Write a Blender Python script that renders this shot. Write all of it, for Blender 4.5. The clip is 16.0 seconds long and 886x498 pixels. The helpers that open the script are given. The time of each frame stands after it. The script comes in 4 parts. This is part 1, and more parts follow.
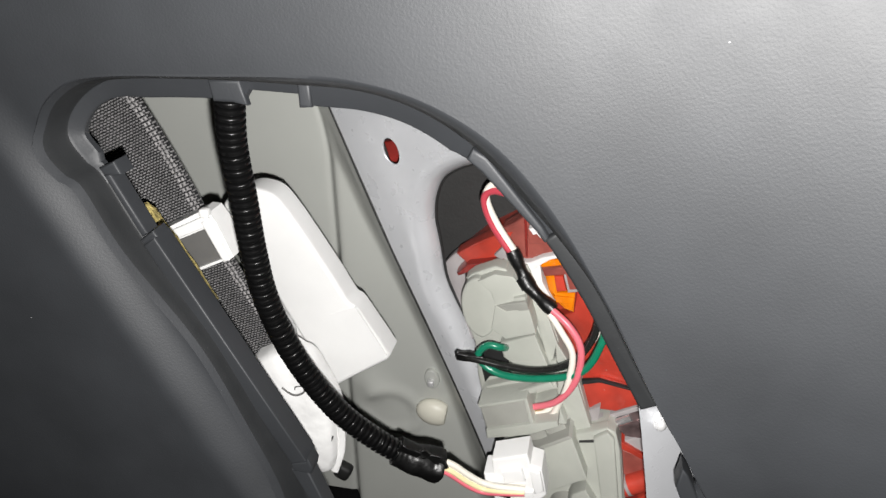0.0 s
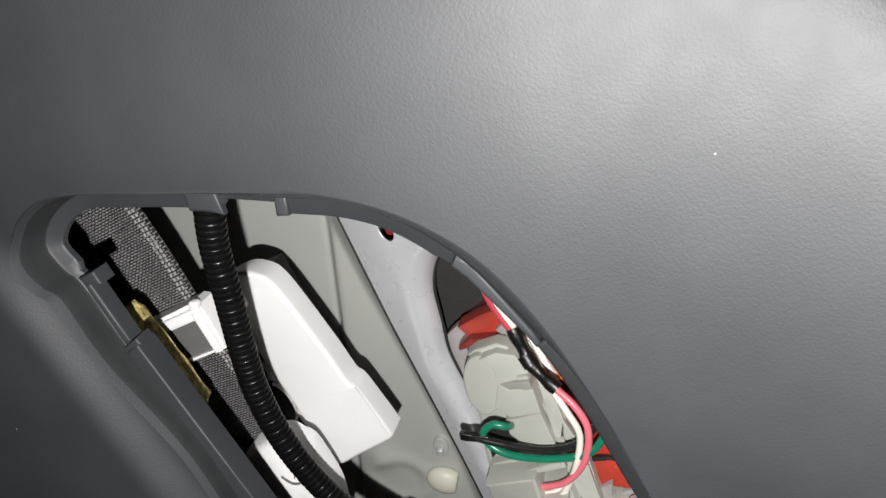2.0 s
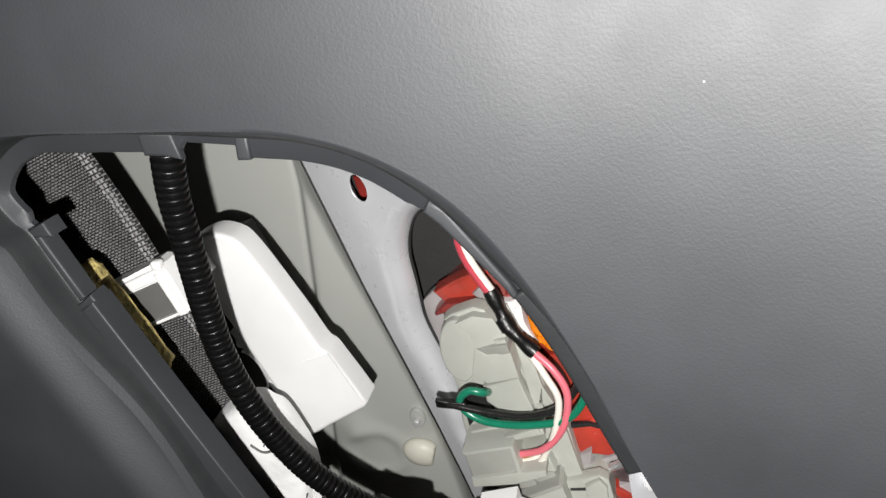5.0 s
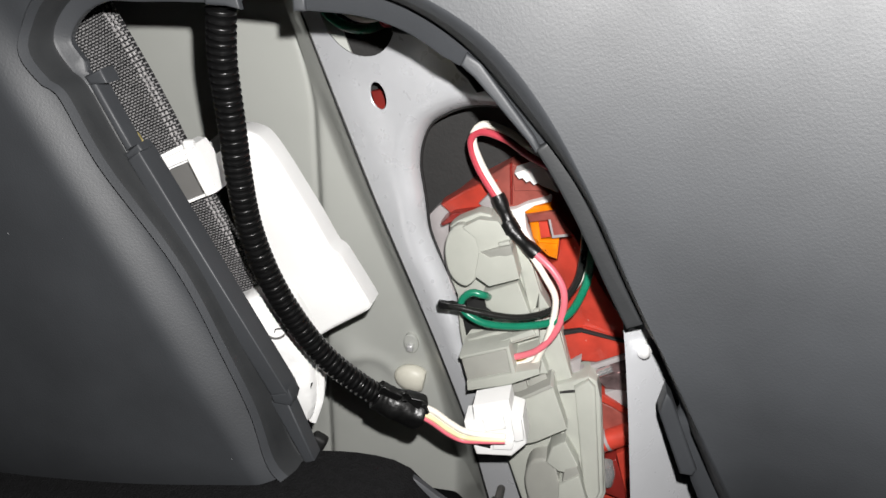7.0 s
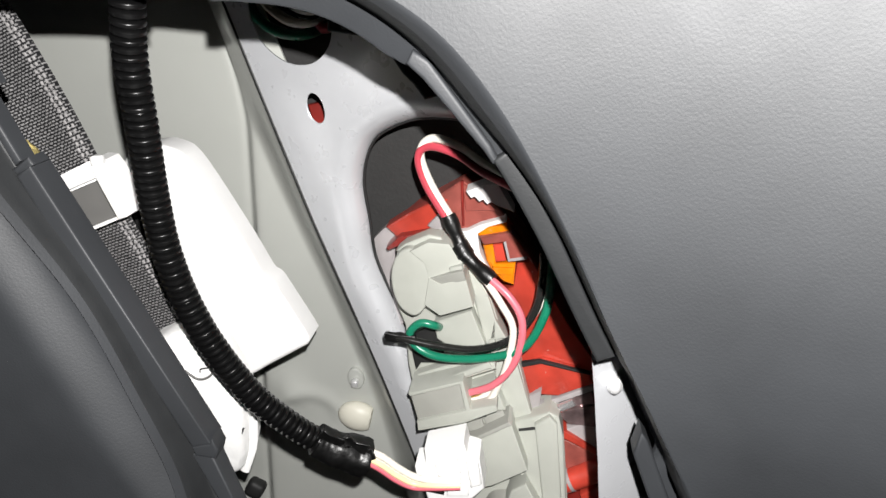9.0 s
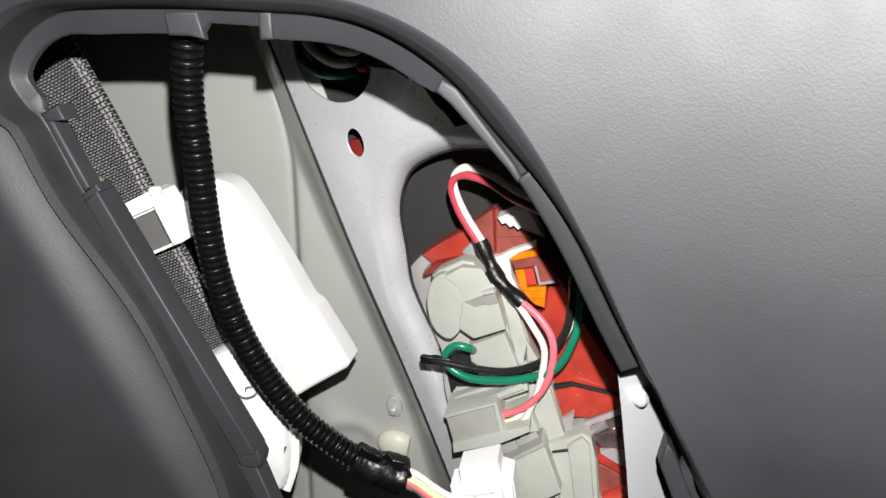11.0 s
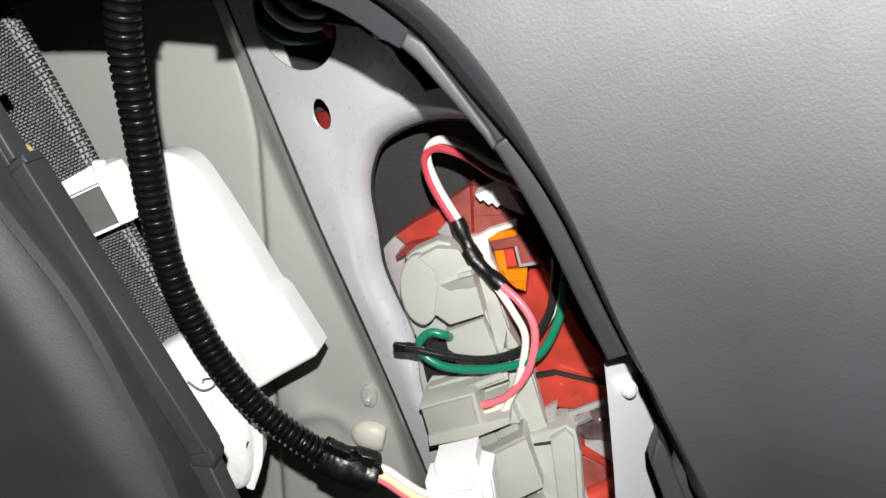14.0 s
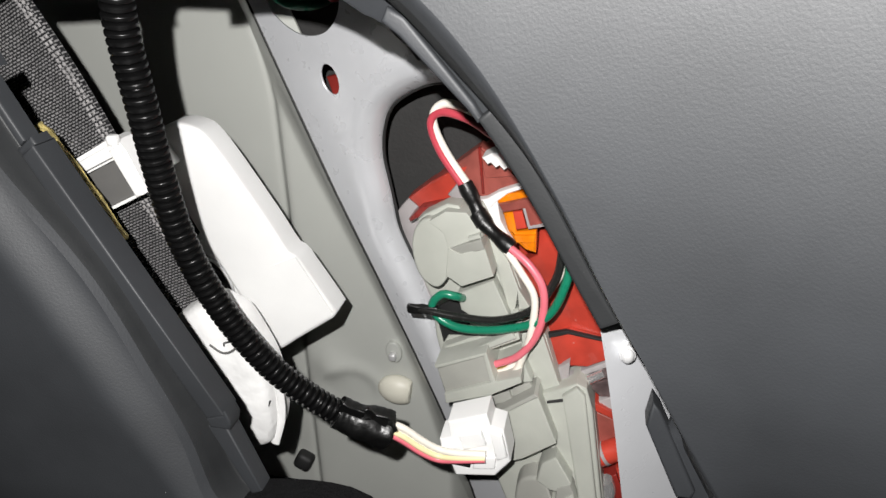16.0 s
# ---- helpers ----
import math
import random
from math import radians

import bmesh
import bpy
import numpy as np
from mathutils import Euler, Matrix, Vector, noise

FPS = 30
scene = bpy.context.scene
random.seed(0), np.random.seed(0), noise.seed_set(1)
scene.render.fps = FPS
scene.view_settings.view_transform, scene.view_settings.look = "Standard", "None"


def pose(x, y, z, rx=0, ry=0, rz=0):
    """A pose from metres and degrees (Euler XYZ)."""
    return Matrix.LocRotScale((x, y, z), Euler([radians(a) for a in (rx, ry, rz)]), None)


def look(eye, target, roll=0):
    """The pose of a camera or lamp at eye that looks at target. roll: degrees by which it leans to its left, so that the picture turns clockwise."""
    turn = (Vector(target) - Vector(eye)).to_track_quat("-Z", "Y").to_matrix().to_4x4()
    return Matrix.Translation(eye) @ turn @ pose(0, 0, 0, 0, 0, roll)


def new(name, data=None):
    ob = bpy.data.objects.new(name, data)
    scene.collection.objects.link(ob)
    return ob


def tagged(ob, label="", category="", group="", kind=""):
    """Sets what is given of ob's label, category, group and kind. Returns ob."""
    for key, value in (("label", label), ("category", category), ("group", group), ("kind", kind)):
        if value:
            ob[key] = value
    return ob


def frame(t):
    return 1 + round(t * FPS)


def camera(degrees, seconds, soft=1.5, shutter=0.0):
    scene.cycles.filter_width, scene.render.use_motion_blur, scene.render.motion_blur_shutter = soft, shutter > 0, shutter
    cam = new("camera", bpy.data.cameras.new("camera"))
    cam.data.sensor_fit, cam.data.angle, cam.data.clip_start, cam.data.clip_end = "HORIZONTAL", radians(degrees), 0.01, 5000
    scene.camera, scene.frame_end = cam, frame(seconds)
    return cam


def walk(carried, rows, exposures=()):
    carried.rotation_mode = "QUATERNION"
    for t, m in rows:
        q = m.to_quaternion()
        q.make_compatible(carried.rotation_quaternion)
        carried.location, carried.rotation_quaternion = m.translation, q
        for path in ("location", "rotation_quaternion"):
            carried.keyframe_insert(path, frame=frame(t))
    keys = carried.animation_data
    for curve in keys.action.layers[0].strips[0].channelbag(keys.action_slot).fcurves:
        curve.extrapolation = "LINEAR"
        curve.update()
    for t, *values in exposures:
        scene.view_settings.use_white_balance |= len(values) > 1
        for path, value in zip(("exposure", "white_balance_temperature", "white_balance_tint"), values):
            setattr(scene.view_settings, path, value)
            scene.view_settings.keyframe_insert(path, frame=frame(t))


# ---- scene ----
cam = camera(62.9, 16.0)
PATH = [
    (0, (-0.003, 0.035, 0.436), (-0.402, 1.786, -0.444), -0.7),
    (0.5, (-0.016, 0.042, 0.43), (-0.308, 1.827, -0.424), -0.0),
    (1, (-0.011, 0.047, 0.423), (-0.256, 1.82, -0.47), 0.3),
    (1.5, (-0.001, 0.045, 0.442), (-0.394, 1.812, -0.41), -2.0),
    (2, (0.004, 0.058, 0.456), (-0.451, 1.824, -0.364), -3.6),
    (2.5, (0.015, 0.066, 0.451), (-0.446, 1.833, -0.365), -3.8),
    (3, (0.016, 0.062, 0.451), (-0.451, 1.83, -0.359), -4.3),
    (3.5, (0.012, 0.061, 0.449), (-0.453, 1.829, -0.362), -4.5),
    (3.7, (0.01, 0.067, 0.447), (-0.422, 1.839, -0.373), -4.1),
    (5.8, (0.004, 0.059, 0.426), (-0.388, 1.814, -0.45), -0.9),
    (6, (0.004, 0.053, 0.413), (-0.369, 1.823, -0.441), 0.5),
    (6.5, (0.0, 0.044, 0.409), (-0.345, 1.849, -0.381), 1.1),
    (7, (-0.005, 0.019, 0.402), (-0.338, 1.805, -0.433), 1.5),
    (7.5, (-0.008, -0.001, 0.405), (-0.359, 1.781, -0.434), 1.4),
    (8, (-0.01, 0.013, 0.399), (-0.311, 1.802, -0.443), 1.7),
    (8.5, (-0.013, 0.026, 0.396), (-0.301, 1.828, -0.423), 1.5),
    (9, (-0.01, 0.048, 0.388), (-0.205, 1.886, -0.374), 2.5),
    (11.3, (-0.001, 0.03, 0.382), (-0.326, 1.896, -0.26), 0.8),
    (11.5, (0.001, 0.034, 0.38), (-0.308, 1.898, -0.277), 0.9),
    (12, (0.003, 0.034, 0.376), (-0.288, 1.889, -0.314), 1.3),
    (12.5, (-0.003, 0.032, 0.379), (-0.343, 1.866, -0.342), 0.6),
    (13, (-0.007, 0.035, 0.377), (-0.342, 1.88, -0.321), 0.9),
    (13.5, (-0.004, 0.043, 0.373), (-0.316, 1.894, -0.317), 1.1),
    (14, (-0.002, 0.054, 0.373), (-0.278, 1.915, -0.306), 1.1),
    (14.5, (0.003, 0.051, 0.372), (-0.258, 1.909, -0.32), 0.9),
    (15, (0.002, 0.053, 0.373), (-0.246, 1.894, -0.369), 0.5),
    (15.5, (0.003, 0.061, 0.373), (-0.295, 1.878, -0.409), -0.7),
    (16, (0.015, 0.058, 0.382), (-0.382, 1.837, -0.44), -1.6),
]
walk(cam, [(t, look(eye, target, roll)) for t, eye, target, roll in PATH],
     [(0, -0.33), (0.5, -0.28), (1, -0.29), (1.5, -0.42), (3.7, -0.45), (6, -0.25), (7, -0.12), (7.5, 0.08), (8, 0.18), (9, 0.05), (11.5, -0.05), (12, 0.0), (12.5, -0.1), (13, 0.03), (14.5, -0.15), (16, -0.27)])

# ---- world and light ----
world = bpy.data.worlds.new("night")
world.use_nodes = True
world.node_tree.nodes["Background"].inputs[0].default_value = (0.5, 0.55, 0.6, 1)
world.node_tree.nodes["Background"].inputs[1].default_value = 0.02
scene.world = world

# the one light: a phone torch held beside the lens
torch = bpy.data.lights.new("torch_light", "SPOT")
torch.energy, torch.color, torch.shadow_soft_size = 11.2, (1.0, 0.98, 0.962), 0.0025
torch.spot_size, torch.spot_blend = radians(150), 0.42
new("torch_light", torch).matrix_world = look((0.002, 0.034, 0.420), (-0.02, 0.30, 0.32))


# ---- materials ----
def mat(name, color, rough=0.5, metal=0.0, spread=0.08, scale=60, bump=0.0, bump_scale=300, coat=0.0, spec=0.5, rough_spread=0.1, detail=6):
    """Paint or plastic with blotches (scale) and fine relief (bump_scale, bump in metres)."""
    m = bpy.data.materials.new(name)
    m.use_nodes = True
    nt = m.node_tree
    p = nt.nodes["Principled BSDF"]
    p.inputs["Metallic"].default_value = metal
    p.inputs["Coat Weight"].default_value = coat
    p.inputs["Specular IOR Level"].default_value = spec
    tc = nt.nodes.new("ShaderNodeTexCoord")
    n1 = nt.nodes.new("ShaderNodeTexNoise")
    n1.inputs["Scale"].default_value, n1.inputs["Detail"].default_value = scale, detail
    nt.links.new(tc.outputs["Object"], n1.inputs["Vector"])
    ramp = nt.nodes.new("ShaderNodeValToRGB")
    c = Vector(color)
    ramp.color_ramp.elements[0].position, ramp.color_ramp.elements[1].position = 0.3, 0.7
    ramp.color_ramp.elements[0].color = (*(c * (1 - spread)), 1)
    ramp.color_ramp.elements[1].color = (*(c * (1 + spread)), 1)
    nt.links.new(n1.outputs["Fac"], ramp.inputs["Fac"])
    nt.links.new(ramp.outputs["Color"], p.inputs["Base Color"])
    mr = nt.nodes.new("ShaderNodeMapRange")
    mr.inputs["To Min"].default_value = max(0.02, rough - rough_spread)
    mr.inputs["To Max"].default_value = min(1, rough + rough_spread)
    n3 = nt.nodes.new("ShaderNodeTexNoise")
    n3.inputs["Scale"].default_value = scale * 3.1
    nt.links.new(tc.outputs["Object"], n3.inputs["Vector"])
    nt.links.new(n3.outputs["Fac"], mr.inputs["Value"])
    nt.links.new(mr.outputs["Result"], p.inputs["Roughness"])
    if bump:
        n2 = nt.nodes.new("ShaderNodeTexNoise")
        n2.inputs["Scale"].default_value, n2.inputs["Detail"].default_value = bump_scale, 3
        nt.links.new(tc.outputs["Object"], n2.inputs["Vector"])
        b = nt.nodes.new("ShaderNodeBump")
        b.inputs["Strength"].default_value, b.inputs["Distance"].default_value = 1.0, bump
        nt.links.new(n2.outputs["Fac"], b.inputs["Height"])
        nt.links.new(b.outputs["Normal"], p.inputs["Normal"])
    return m


def add_specks(m, color, scale, size):
    """Scattered pale scuffs and dust on a material."""
    nt = m.node_tree
    p = nt.nodes["Principled BSDF"]
    old = p.inputs["Base Color"].links[0].from_socket
    tc = nt.nodes.new("ShaderNodeTexCoord")
    v = nt.nodes.new("ShaderNodeTexVoronoi")
    v.inputs["Scale"].default_value, v.inputs["Randomness"].default_value = scale, 1
    nt.links.new(tc.outputs["Object"], v.inputs["Vector"])
    lt = nt.nodes.new("ShaderNodeMath")
    lt.operation, lt.inputs[1].default_value = "LESS_THAN", size
    nt.links.new(v.outputs["Distance"], lt.inputs[0])
    n = nt.nodes.new("ShaderNodeTexNoise")
    n.inputs["Scale"].default_value = scale * 0.6
    nt.links.new(tc.outputs["Object"], n.inputs["Vector"])
    gt = nt.nodes.new("ShaderNodeMath")
    gt.operation, gt.inputs[1].default_value = "GREATER_THAN", 0.55
    nt.links.new(n.outputs["Fac"], gt.inputs[0])
    mul = nt.nodes.new("ShaderNodeMath")
    mul.operation = "MULTIPLY"
    nt.links.new(lt.outputs[0], mul.inputs[0])
    nt.links.new(gt.outputs[0], mul.inputs[1])
    mix = nt.nodes.new("ShaderNodeMix")
    mix.data_type = "RGBA"
    mix.inputs["B"].default_value = (*color, 1)
    nt.links.new(mul.outputs[0], mix.inputs["Factor"])
    nt.links.new(old, mix.inputs["A"])
    nt.links.new(mix.outputs["Result"], p.inputs["Base Color"])


def weave(name, dark, light, rib, pitch):
    """Woven belt: short stitches across, in rows along the belt's length."""
    m = bpy.data.materials.new(name)
    m.use_nodes = True
    nt = m.node_tree
    p = nt.nodes["Principled BSDF"]
    p.inputs["Roughness"].default_value = 0.7
    tc = nt.nodes.new("ShaderNodeTexCoord")
    wob = nt.nodes.new("ShaderNodeTexNoise")
    wob.inputs["Scale"].default_value = 900
    nt.links.new(tc.outputs["Object"], wob.inputs["Vector"])
    sp, cb = nt.nodes.new("ShaderNodeSeparateXYZ"), nt.nodes.new("ShaderNodeCombineXYZ")
    nt.links.new(tc.outputs["Object"], sp.inputs[0])
    nt.links.new(sp.outputs["X"], cb.inputs["X"])
    nt.links.new(sp.outputs["Z"], cb.inputs["Y"])
    ad = nt.nodes.new("ShaderNodeMixRGB")
    ad.blend_type, ad.inputs[0].default_value = "LINEAR_LIGHT", 0.0005
    nt.links.new(cb.outputs[0], ad.inputs[1])
    nt.links.new(wob.outputs["Color"], ad.inputs[2])
    br = nt.nodes.new("ShaderNodeTexBrick")
    br.inputs["Scale"].default_value = 1.0
    br.inputs["Brick Width"].default_value, br.inputs["Row Height"].default_value = rib, pitch
    br.inputs["Mortar Size"].default_value, br.inputs["Mortar Smooth"].default_value = pitch * 0.30, 0.6
    br.inputs["Color1"].default_value = (*light, 1)
    br.inputs["Color2"].default_value = (*(Vector(light) * 0.7), 1)
    br.inputs["Mortar"].default_value = (*dark, 1)
    nt.links.new(ad.outputs[0], br.inputs["Vector"])
    nt.links.new(br.outputs["Color"], p.inputs["Base Color"])
    b = nt.nodes.new("ShaderNodeBump")
    b.invert = True
    b.inputs["Distance"].default_value = 0.0006
    nt.links.new(br.outputs["Fac"], b.inputs["Height"])
    nt.links.new(b.outputs["Normal"], p.inputs["Normal"])
    return m


PANEL = mat("grained_grey_plastic", (0.0250, 0.0270, 0.0300), 0.56, spread=0.13, scale=25, detail=13, bump=0.00006, bump_scale=1200, spec=0.53, rough_spread=0.03)
add_specks(PANEL, (0.22, 0.22, 0.225), 75, 0.022)
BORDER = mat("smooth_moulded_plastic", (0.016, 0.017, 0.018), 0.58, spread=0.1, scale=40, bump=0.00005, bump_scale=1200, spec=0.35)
SILVER = mat("silver_body_paint", (0.57, 0.58, 0.60), 0.30, metal=0.2, spread=0.03, scale=40, bump=0.00003, bump_scale=500, coat=0.3)
BODY = mat("pale_grey_primer", (0.455, 0.465, 0.435), 0.36, spread=0.04, scale=14, bump=0.00006, bump_scale=120, coat=0.25)
WHITE = mat("white_plastic", (0.80, 0.80, 0.79), 0.4, spread=0.02, scale=60)
FOAMWHITE = mat("white_foam_sheet", (0.78, 0.78, 0.77), 0.75, spread=0.05, scale=90, bump=0.0012, bump_scale=70)
SLOT = mat("grey_slot_plastic", (0.11, 0.108, 0.104), 0.6, spread=0.06, scale=80)
BELT = weave("belt_webbing", (0.006, 0.006, 0.007), (0.26, 0.255, 0.255), 0.0022, 0.0013)
LOOM = mat("black_loom_plastic", (0.003, 0.003, 0.0031), 0.32, spread=0.2, scale=200, spec=0.5)
TAPE = mat("black_vinyl_tape", (0.004, 0.004, 0.004), 0.38, spread=0.2, scale=150, bump=0.0005, bump_scale=220)
BLACK = mat("black_rubber", (0.015, 0.015, 0.015), 0.6, spread=0.2, scale=100)
LINER = mat("dark_grey_liner", (0.027, 0.0265, 0.026), 0.8, spread=0.08, scale=60, bump=0.0003, bump_scale=500)
HOLDER = mat("grey_green_nylon", (0.43, 0.44, 0.395), 0.5, spread=0.04, scale=70, bump=0.00008, bump_scale=300)
# plug colour; on the socket slants this darker tone paints in their shade
HOLDER2 = mat("grey_plug_and_shaded_slant_nylon", (0.33, 0.33, 0.30), 0.55, spread=0.05, scale=70, bump=0.00008, bump_scale=300)
RED = mat("red_lamp_plastic", (0.40, 0.042, 0.026), 0.33, spread=0.35, scale=55, coat=0.3, bump=0.0002, bump_scale=90)
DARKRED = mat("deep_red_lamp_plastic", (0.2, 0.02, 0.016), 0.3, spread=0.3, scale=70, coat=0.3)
DUSTY = mat("dusty_red_plastic", (0.28, 0.07, 0.055), 0.45, spread=0.3, scale=90, coat=0.15, bump=0.0002, bump_scale=150)
FROST = mat("frosted_lamp_plastic", (0.34, 0.315, 0.315), 0.4, spread=0.15, scale=50)
add_specks(RED, (0.55, 0.26, 0.23), 260, 0.09)
AMBER = mat("amber_plastic", (0.75, 0.2, 0.005), 0.2, spread=0.25, scale=120, coat=0.5)
CHROME = mat("chromed_reflector", (0.75, 0.74, 0.74), 0.18, metal=0.75, spread=0.15, scale=90, bump=0.0003, bump_scale=160)
SMOKED = mat("smoked_reflector_plastic", (0.24, 0.17, 0.17), 0.16, metal=0.6, spread=0.5, scale=160, bump=0.0010, bump_scale=150, coat=0.4)
BRASS = mat("brass_terminal", (0.55, 0.40, 0.10), 0.3, metal=0.7, spread=0.15, scale=120)
STEEL = mat("zinc_steel", (0.72, 0.72, 0.72), 0.35, metal=0.4, spread=0.1, scale=200)
CREAM = mat("cream_nylon", (0.72, 0.7, 0.6), 0.45, spread=0.03, scale=90)
W_RED = mat("red_wire_sleeve", (0.47, 0.055, 0.078), 0.35, spread=0.08, scale=90, coat=0.2)
W_PINK = mat("pink_wire_sleeve", (0.72, 0.16, 0.2), 0.35, spread=0.08, scale=90, coat=0.2)
W_WHITE = mat("white_wire_sleeve", (0.78, 0.74, 0.66), 0.35, spread=0.05, scale=90, coat=0.2)
W_YELLOW = mat("yellow_wire_sleeve", (0.78, 0.68, 0.4), 0.35, spread=0.05, scale=90, coat=0.2)
W_GREEN = mat("green_wire_sleeve", (0.008, 0.17, 0.095), 0.3, spread=0.1, scale=90, coat=0.3)
W_BLACK = mat("black_wire_sleeve", (0.015, 0.015, 0.014), 0.25, spread=0.1, scale=90, coat=0.3)
FOAM = mat("yellowed_foam", (0.42, 0.34, 0.12), 0.9, spread=0.5, scale=260, bump=0.002, bump_scale=350)
CARPET = mat("black_carpet", (0.004, 0.004, 0.0044), 0.95, spread=0.3, scale=300, bump=0.0012, bump_scale=900, spec=0.15)
LABEL = mat("white_label_paper", (0.75, 0.73, 0.72), 0.6, spread=0.03, scale=60)


# ---- mesh helpers ----
def part(name, bm, material, parent=None, label="", smooth=True):
    """Links a bmesh as one mesh object, under a thing or a part where one is given."""
    me = bpy.data.meshes.new(name)
    bmesh.ops.recalc_face_normals(bm, faces=bm.faces)
    bm.to_mesh(me)
    bm.free()
    me.materials.append(material)
    if smooth:
        me.polygons.foreach_set("use_smooth", [True] * len(me.polygons))
        me.set_sharp_from_angle(angle=radians(38))
    ob = new(name, me)
    if parent is not None:
        ob.parent = parent
        ob.matrix_parent_inverse = parent.matrix_basis.inverted()
    if label:
        ob["label"] = label
    return ob


def thing(name, at, label, category, group="", kind=""):
    ob = new(name)
    ob.empty_display_size = 0.01
    ob.location = at
    return tagged(ob, label, category, group, kind)


def catmull(pts, n, closed=False):
    """n points evenly spaced along a smooth curve through pts."""
    p = [np.array(q, float) for q in pts]
    k = len(p)
    dense = []
    for i in range(k if closed else k - 1):
        a, b, c, d = (p[(i + j) % k] if closed else p[min(max(i + j, 0), k - 1)] for j in (-1, 0, 1, 2))
        for s in range(16):
            t = s / 16
            dense.append(0.5 * (2 * b + (c - a) * t + (2 * a - 5 * b + 4 * c - d) * t * t + (3 * b - a - 3 * c + d) * t ** 3))
    dense.append(p[0] if closed else p[-1])
    dense = np.array(dense)
    acc = np.r_[0, np.cumsum(np.linalg.norm(np.diff(dense, axis=0), axis=1))]
    at = np.linspace(0, acc[-1], n, endpoint=not closed)
    return np.stack([np.interp(at, acc, dense[:, j]) for j in range(dense.shape[1])], 1)


def sweep(pts, radius, n=60, seg=12, flat=1.0):
    """A tube along a curve; radius is a number or a function of the length run so far."""
    bm = bmesh.new()
    c = catmull(pts, n)
    run = np.r_[0, np.cumsum(np.linalg.norm(np.diff(c, axis=0), axis=1))]
    side = Vector((0, -1, 0))
    rings = []
    for i in range(n):
        d = Vector(c[min(i + 1, n - 1)] - c[max(i - 1, 0)]).normalized()
        side = (side - d * side.dot(d)).normalized()
        up = d.cross(side)
        r = radius(run[i]) if callable(radius) else radius
        rings.append([bm.verts.new(Vector(c[i]) + side * (r * math.cos(a) * flat) + up * (r * math.sin(a))) for a in (2 * math.pi * j / seg for j in range(seg))])
    for a, b in zip(rings, rings[1:]):
        for j in range(seg):
            bm.faces.new((a[j], a[(j + 1) % seg], b[(j + 1) % seg], b[j]))
    bm.faces.new(rings[0])
    bm.faces.new(rings[-1])
    return bm


def slab(outline, front, back, bevel=0.0008, tilt=None, holes=(), round_n=0):
    """A plate cut to an outline in x, z, from the depth front to back; tilt(x, z) is added to the depth."""
    tilt = tilt or (lambda x, z: 0.0)
    if round_n:
        outline = [tuple(q) for q in catmull(outline, round_n, True)]
    bm = bmesh.new()
    if not holes:
        f = [bm.verts.new((x, front + tilt(x, z), z)) for x, z in outline]
        b = [bm.verts.new((x, back + tilt(x, z), z)) for x, z in outline]
        n = len(f)
        cap = bm.faces.new(f)
        bm.faces.new(b[::-1])
        for i in range(n):
            bm.faces.new((f[i], b[i], b[(i + 1) % n], f[(i + 1) % n]))
        if bevel:
            bmesh.ops.recalc_face_normals(bm, faces=bm.faces)
            bmesh.ops.bevel(bm, geom=list(cap.edges), offset=bevel, segments=3, affect="EDGES", profile=0.6, clamp_overlap=True)
        return bm
    from mathutils.geometry import tessellate_polygon
    loops = [list(outline)] + [list(h) for h in holes]
    flat = [q for l in loops for q in l]
    tris = tessellate_polygon([[Vector((x, z, 0)) for x, z in l] for l in loops])
    f = [bm.verts.new((x, front + tilt(x, z), z)) for x, z in flat]
    b = [bm.verts.new((x, back + tilt(x, z), z)) for x, z in flat]
    for t in tris:
        bm.faces.new([f[i] for i in t])
        bm.faces.new([b[i] for i in t[::-1]])
    at = 0
    for l in loops:
        n = len(l)
        for i in range(n):
            j = (i + 1) % n
            bm.faces.new((f[at + i], b[at + i], b[at + j], f[at + j]))
        at += n
    return bm


def grown(outline, by=0.0006):
    """The outline pushed out from its middle, so that neighbouring mouldings run into each other."""
    c = np.mean(outline, 0)
    return [tuple(np.array(q) + (np.array(q) - c) * by / max(np.linalg.norm(np.array(q) - c), 1e-6)) for q in outline]


def lump(size, cuts=4, rough=0.0, scale=60, seed=0):
    """A rounded box of that size round the origin, dented by noise."""
    bm = bmesh.new()
    bmesh.ops.create_cube(bm, size=1)
    bmesh.ops.scale(bm, vec=size, verts=bm.verts)
    bmesh.ops.bevel(bm, geom=list(bm.edges), offset=min(size) * 0.3, segments=3, affect="EDGES", profile=0.5)
    if rough:
        bmesh.ops.subdivide_edges(bm, edges=list(bm.edges), cuts=cuts, use_grid_fill=True)
        for v in bm.verts:
            v.co += noise.noise_vector(v.co * scale + Vector((seed, 0, 0))) * rough
    return bm


def moved(bm, m):
    bmesh.ops.transform(bm, matrix=m, verts=bm.verts)
    return bm


def ellipse(cx, cz, rx, rz, lean=0.0, n=32):
    c, s = math.cos(radians(lean)), math.sin(radians(lean))
    return [(cx + rx * math.cos(a) * c - rz * math.sin(a) * s, cz + rx * math.cos(a) * s + rz * math.sin(a) * c) for a in (2 * math.pi * i / n for i in range(n))]


def step(a, b, v):
    t = min(max((v - a) / (b - a), 0), 1)
    return t * t * (3 - 2 * t)


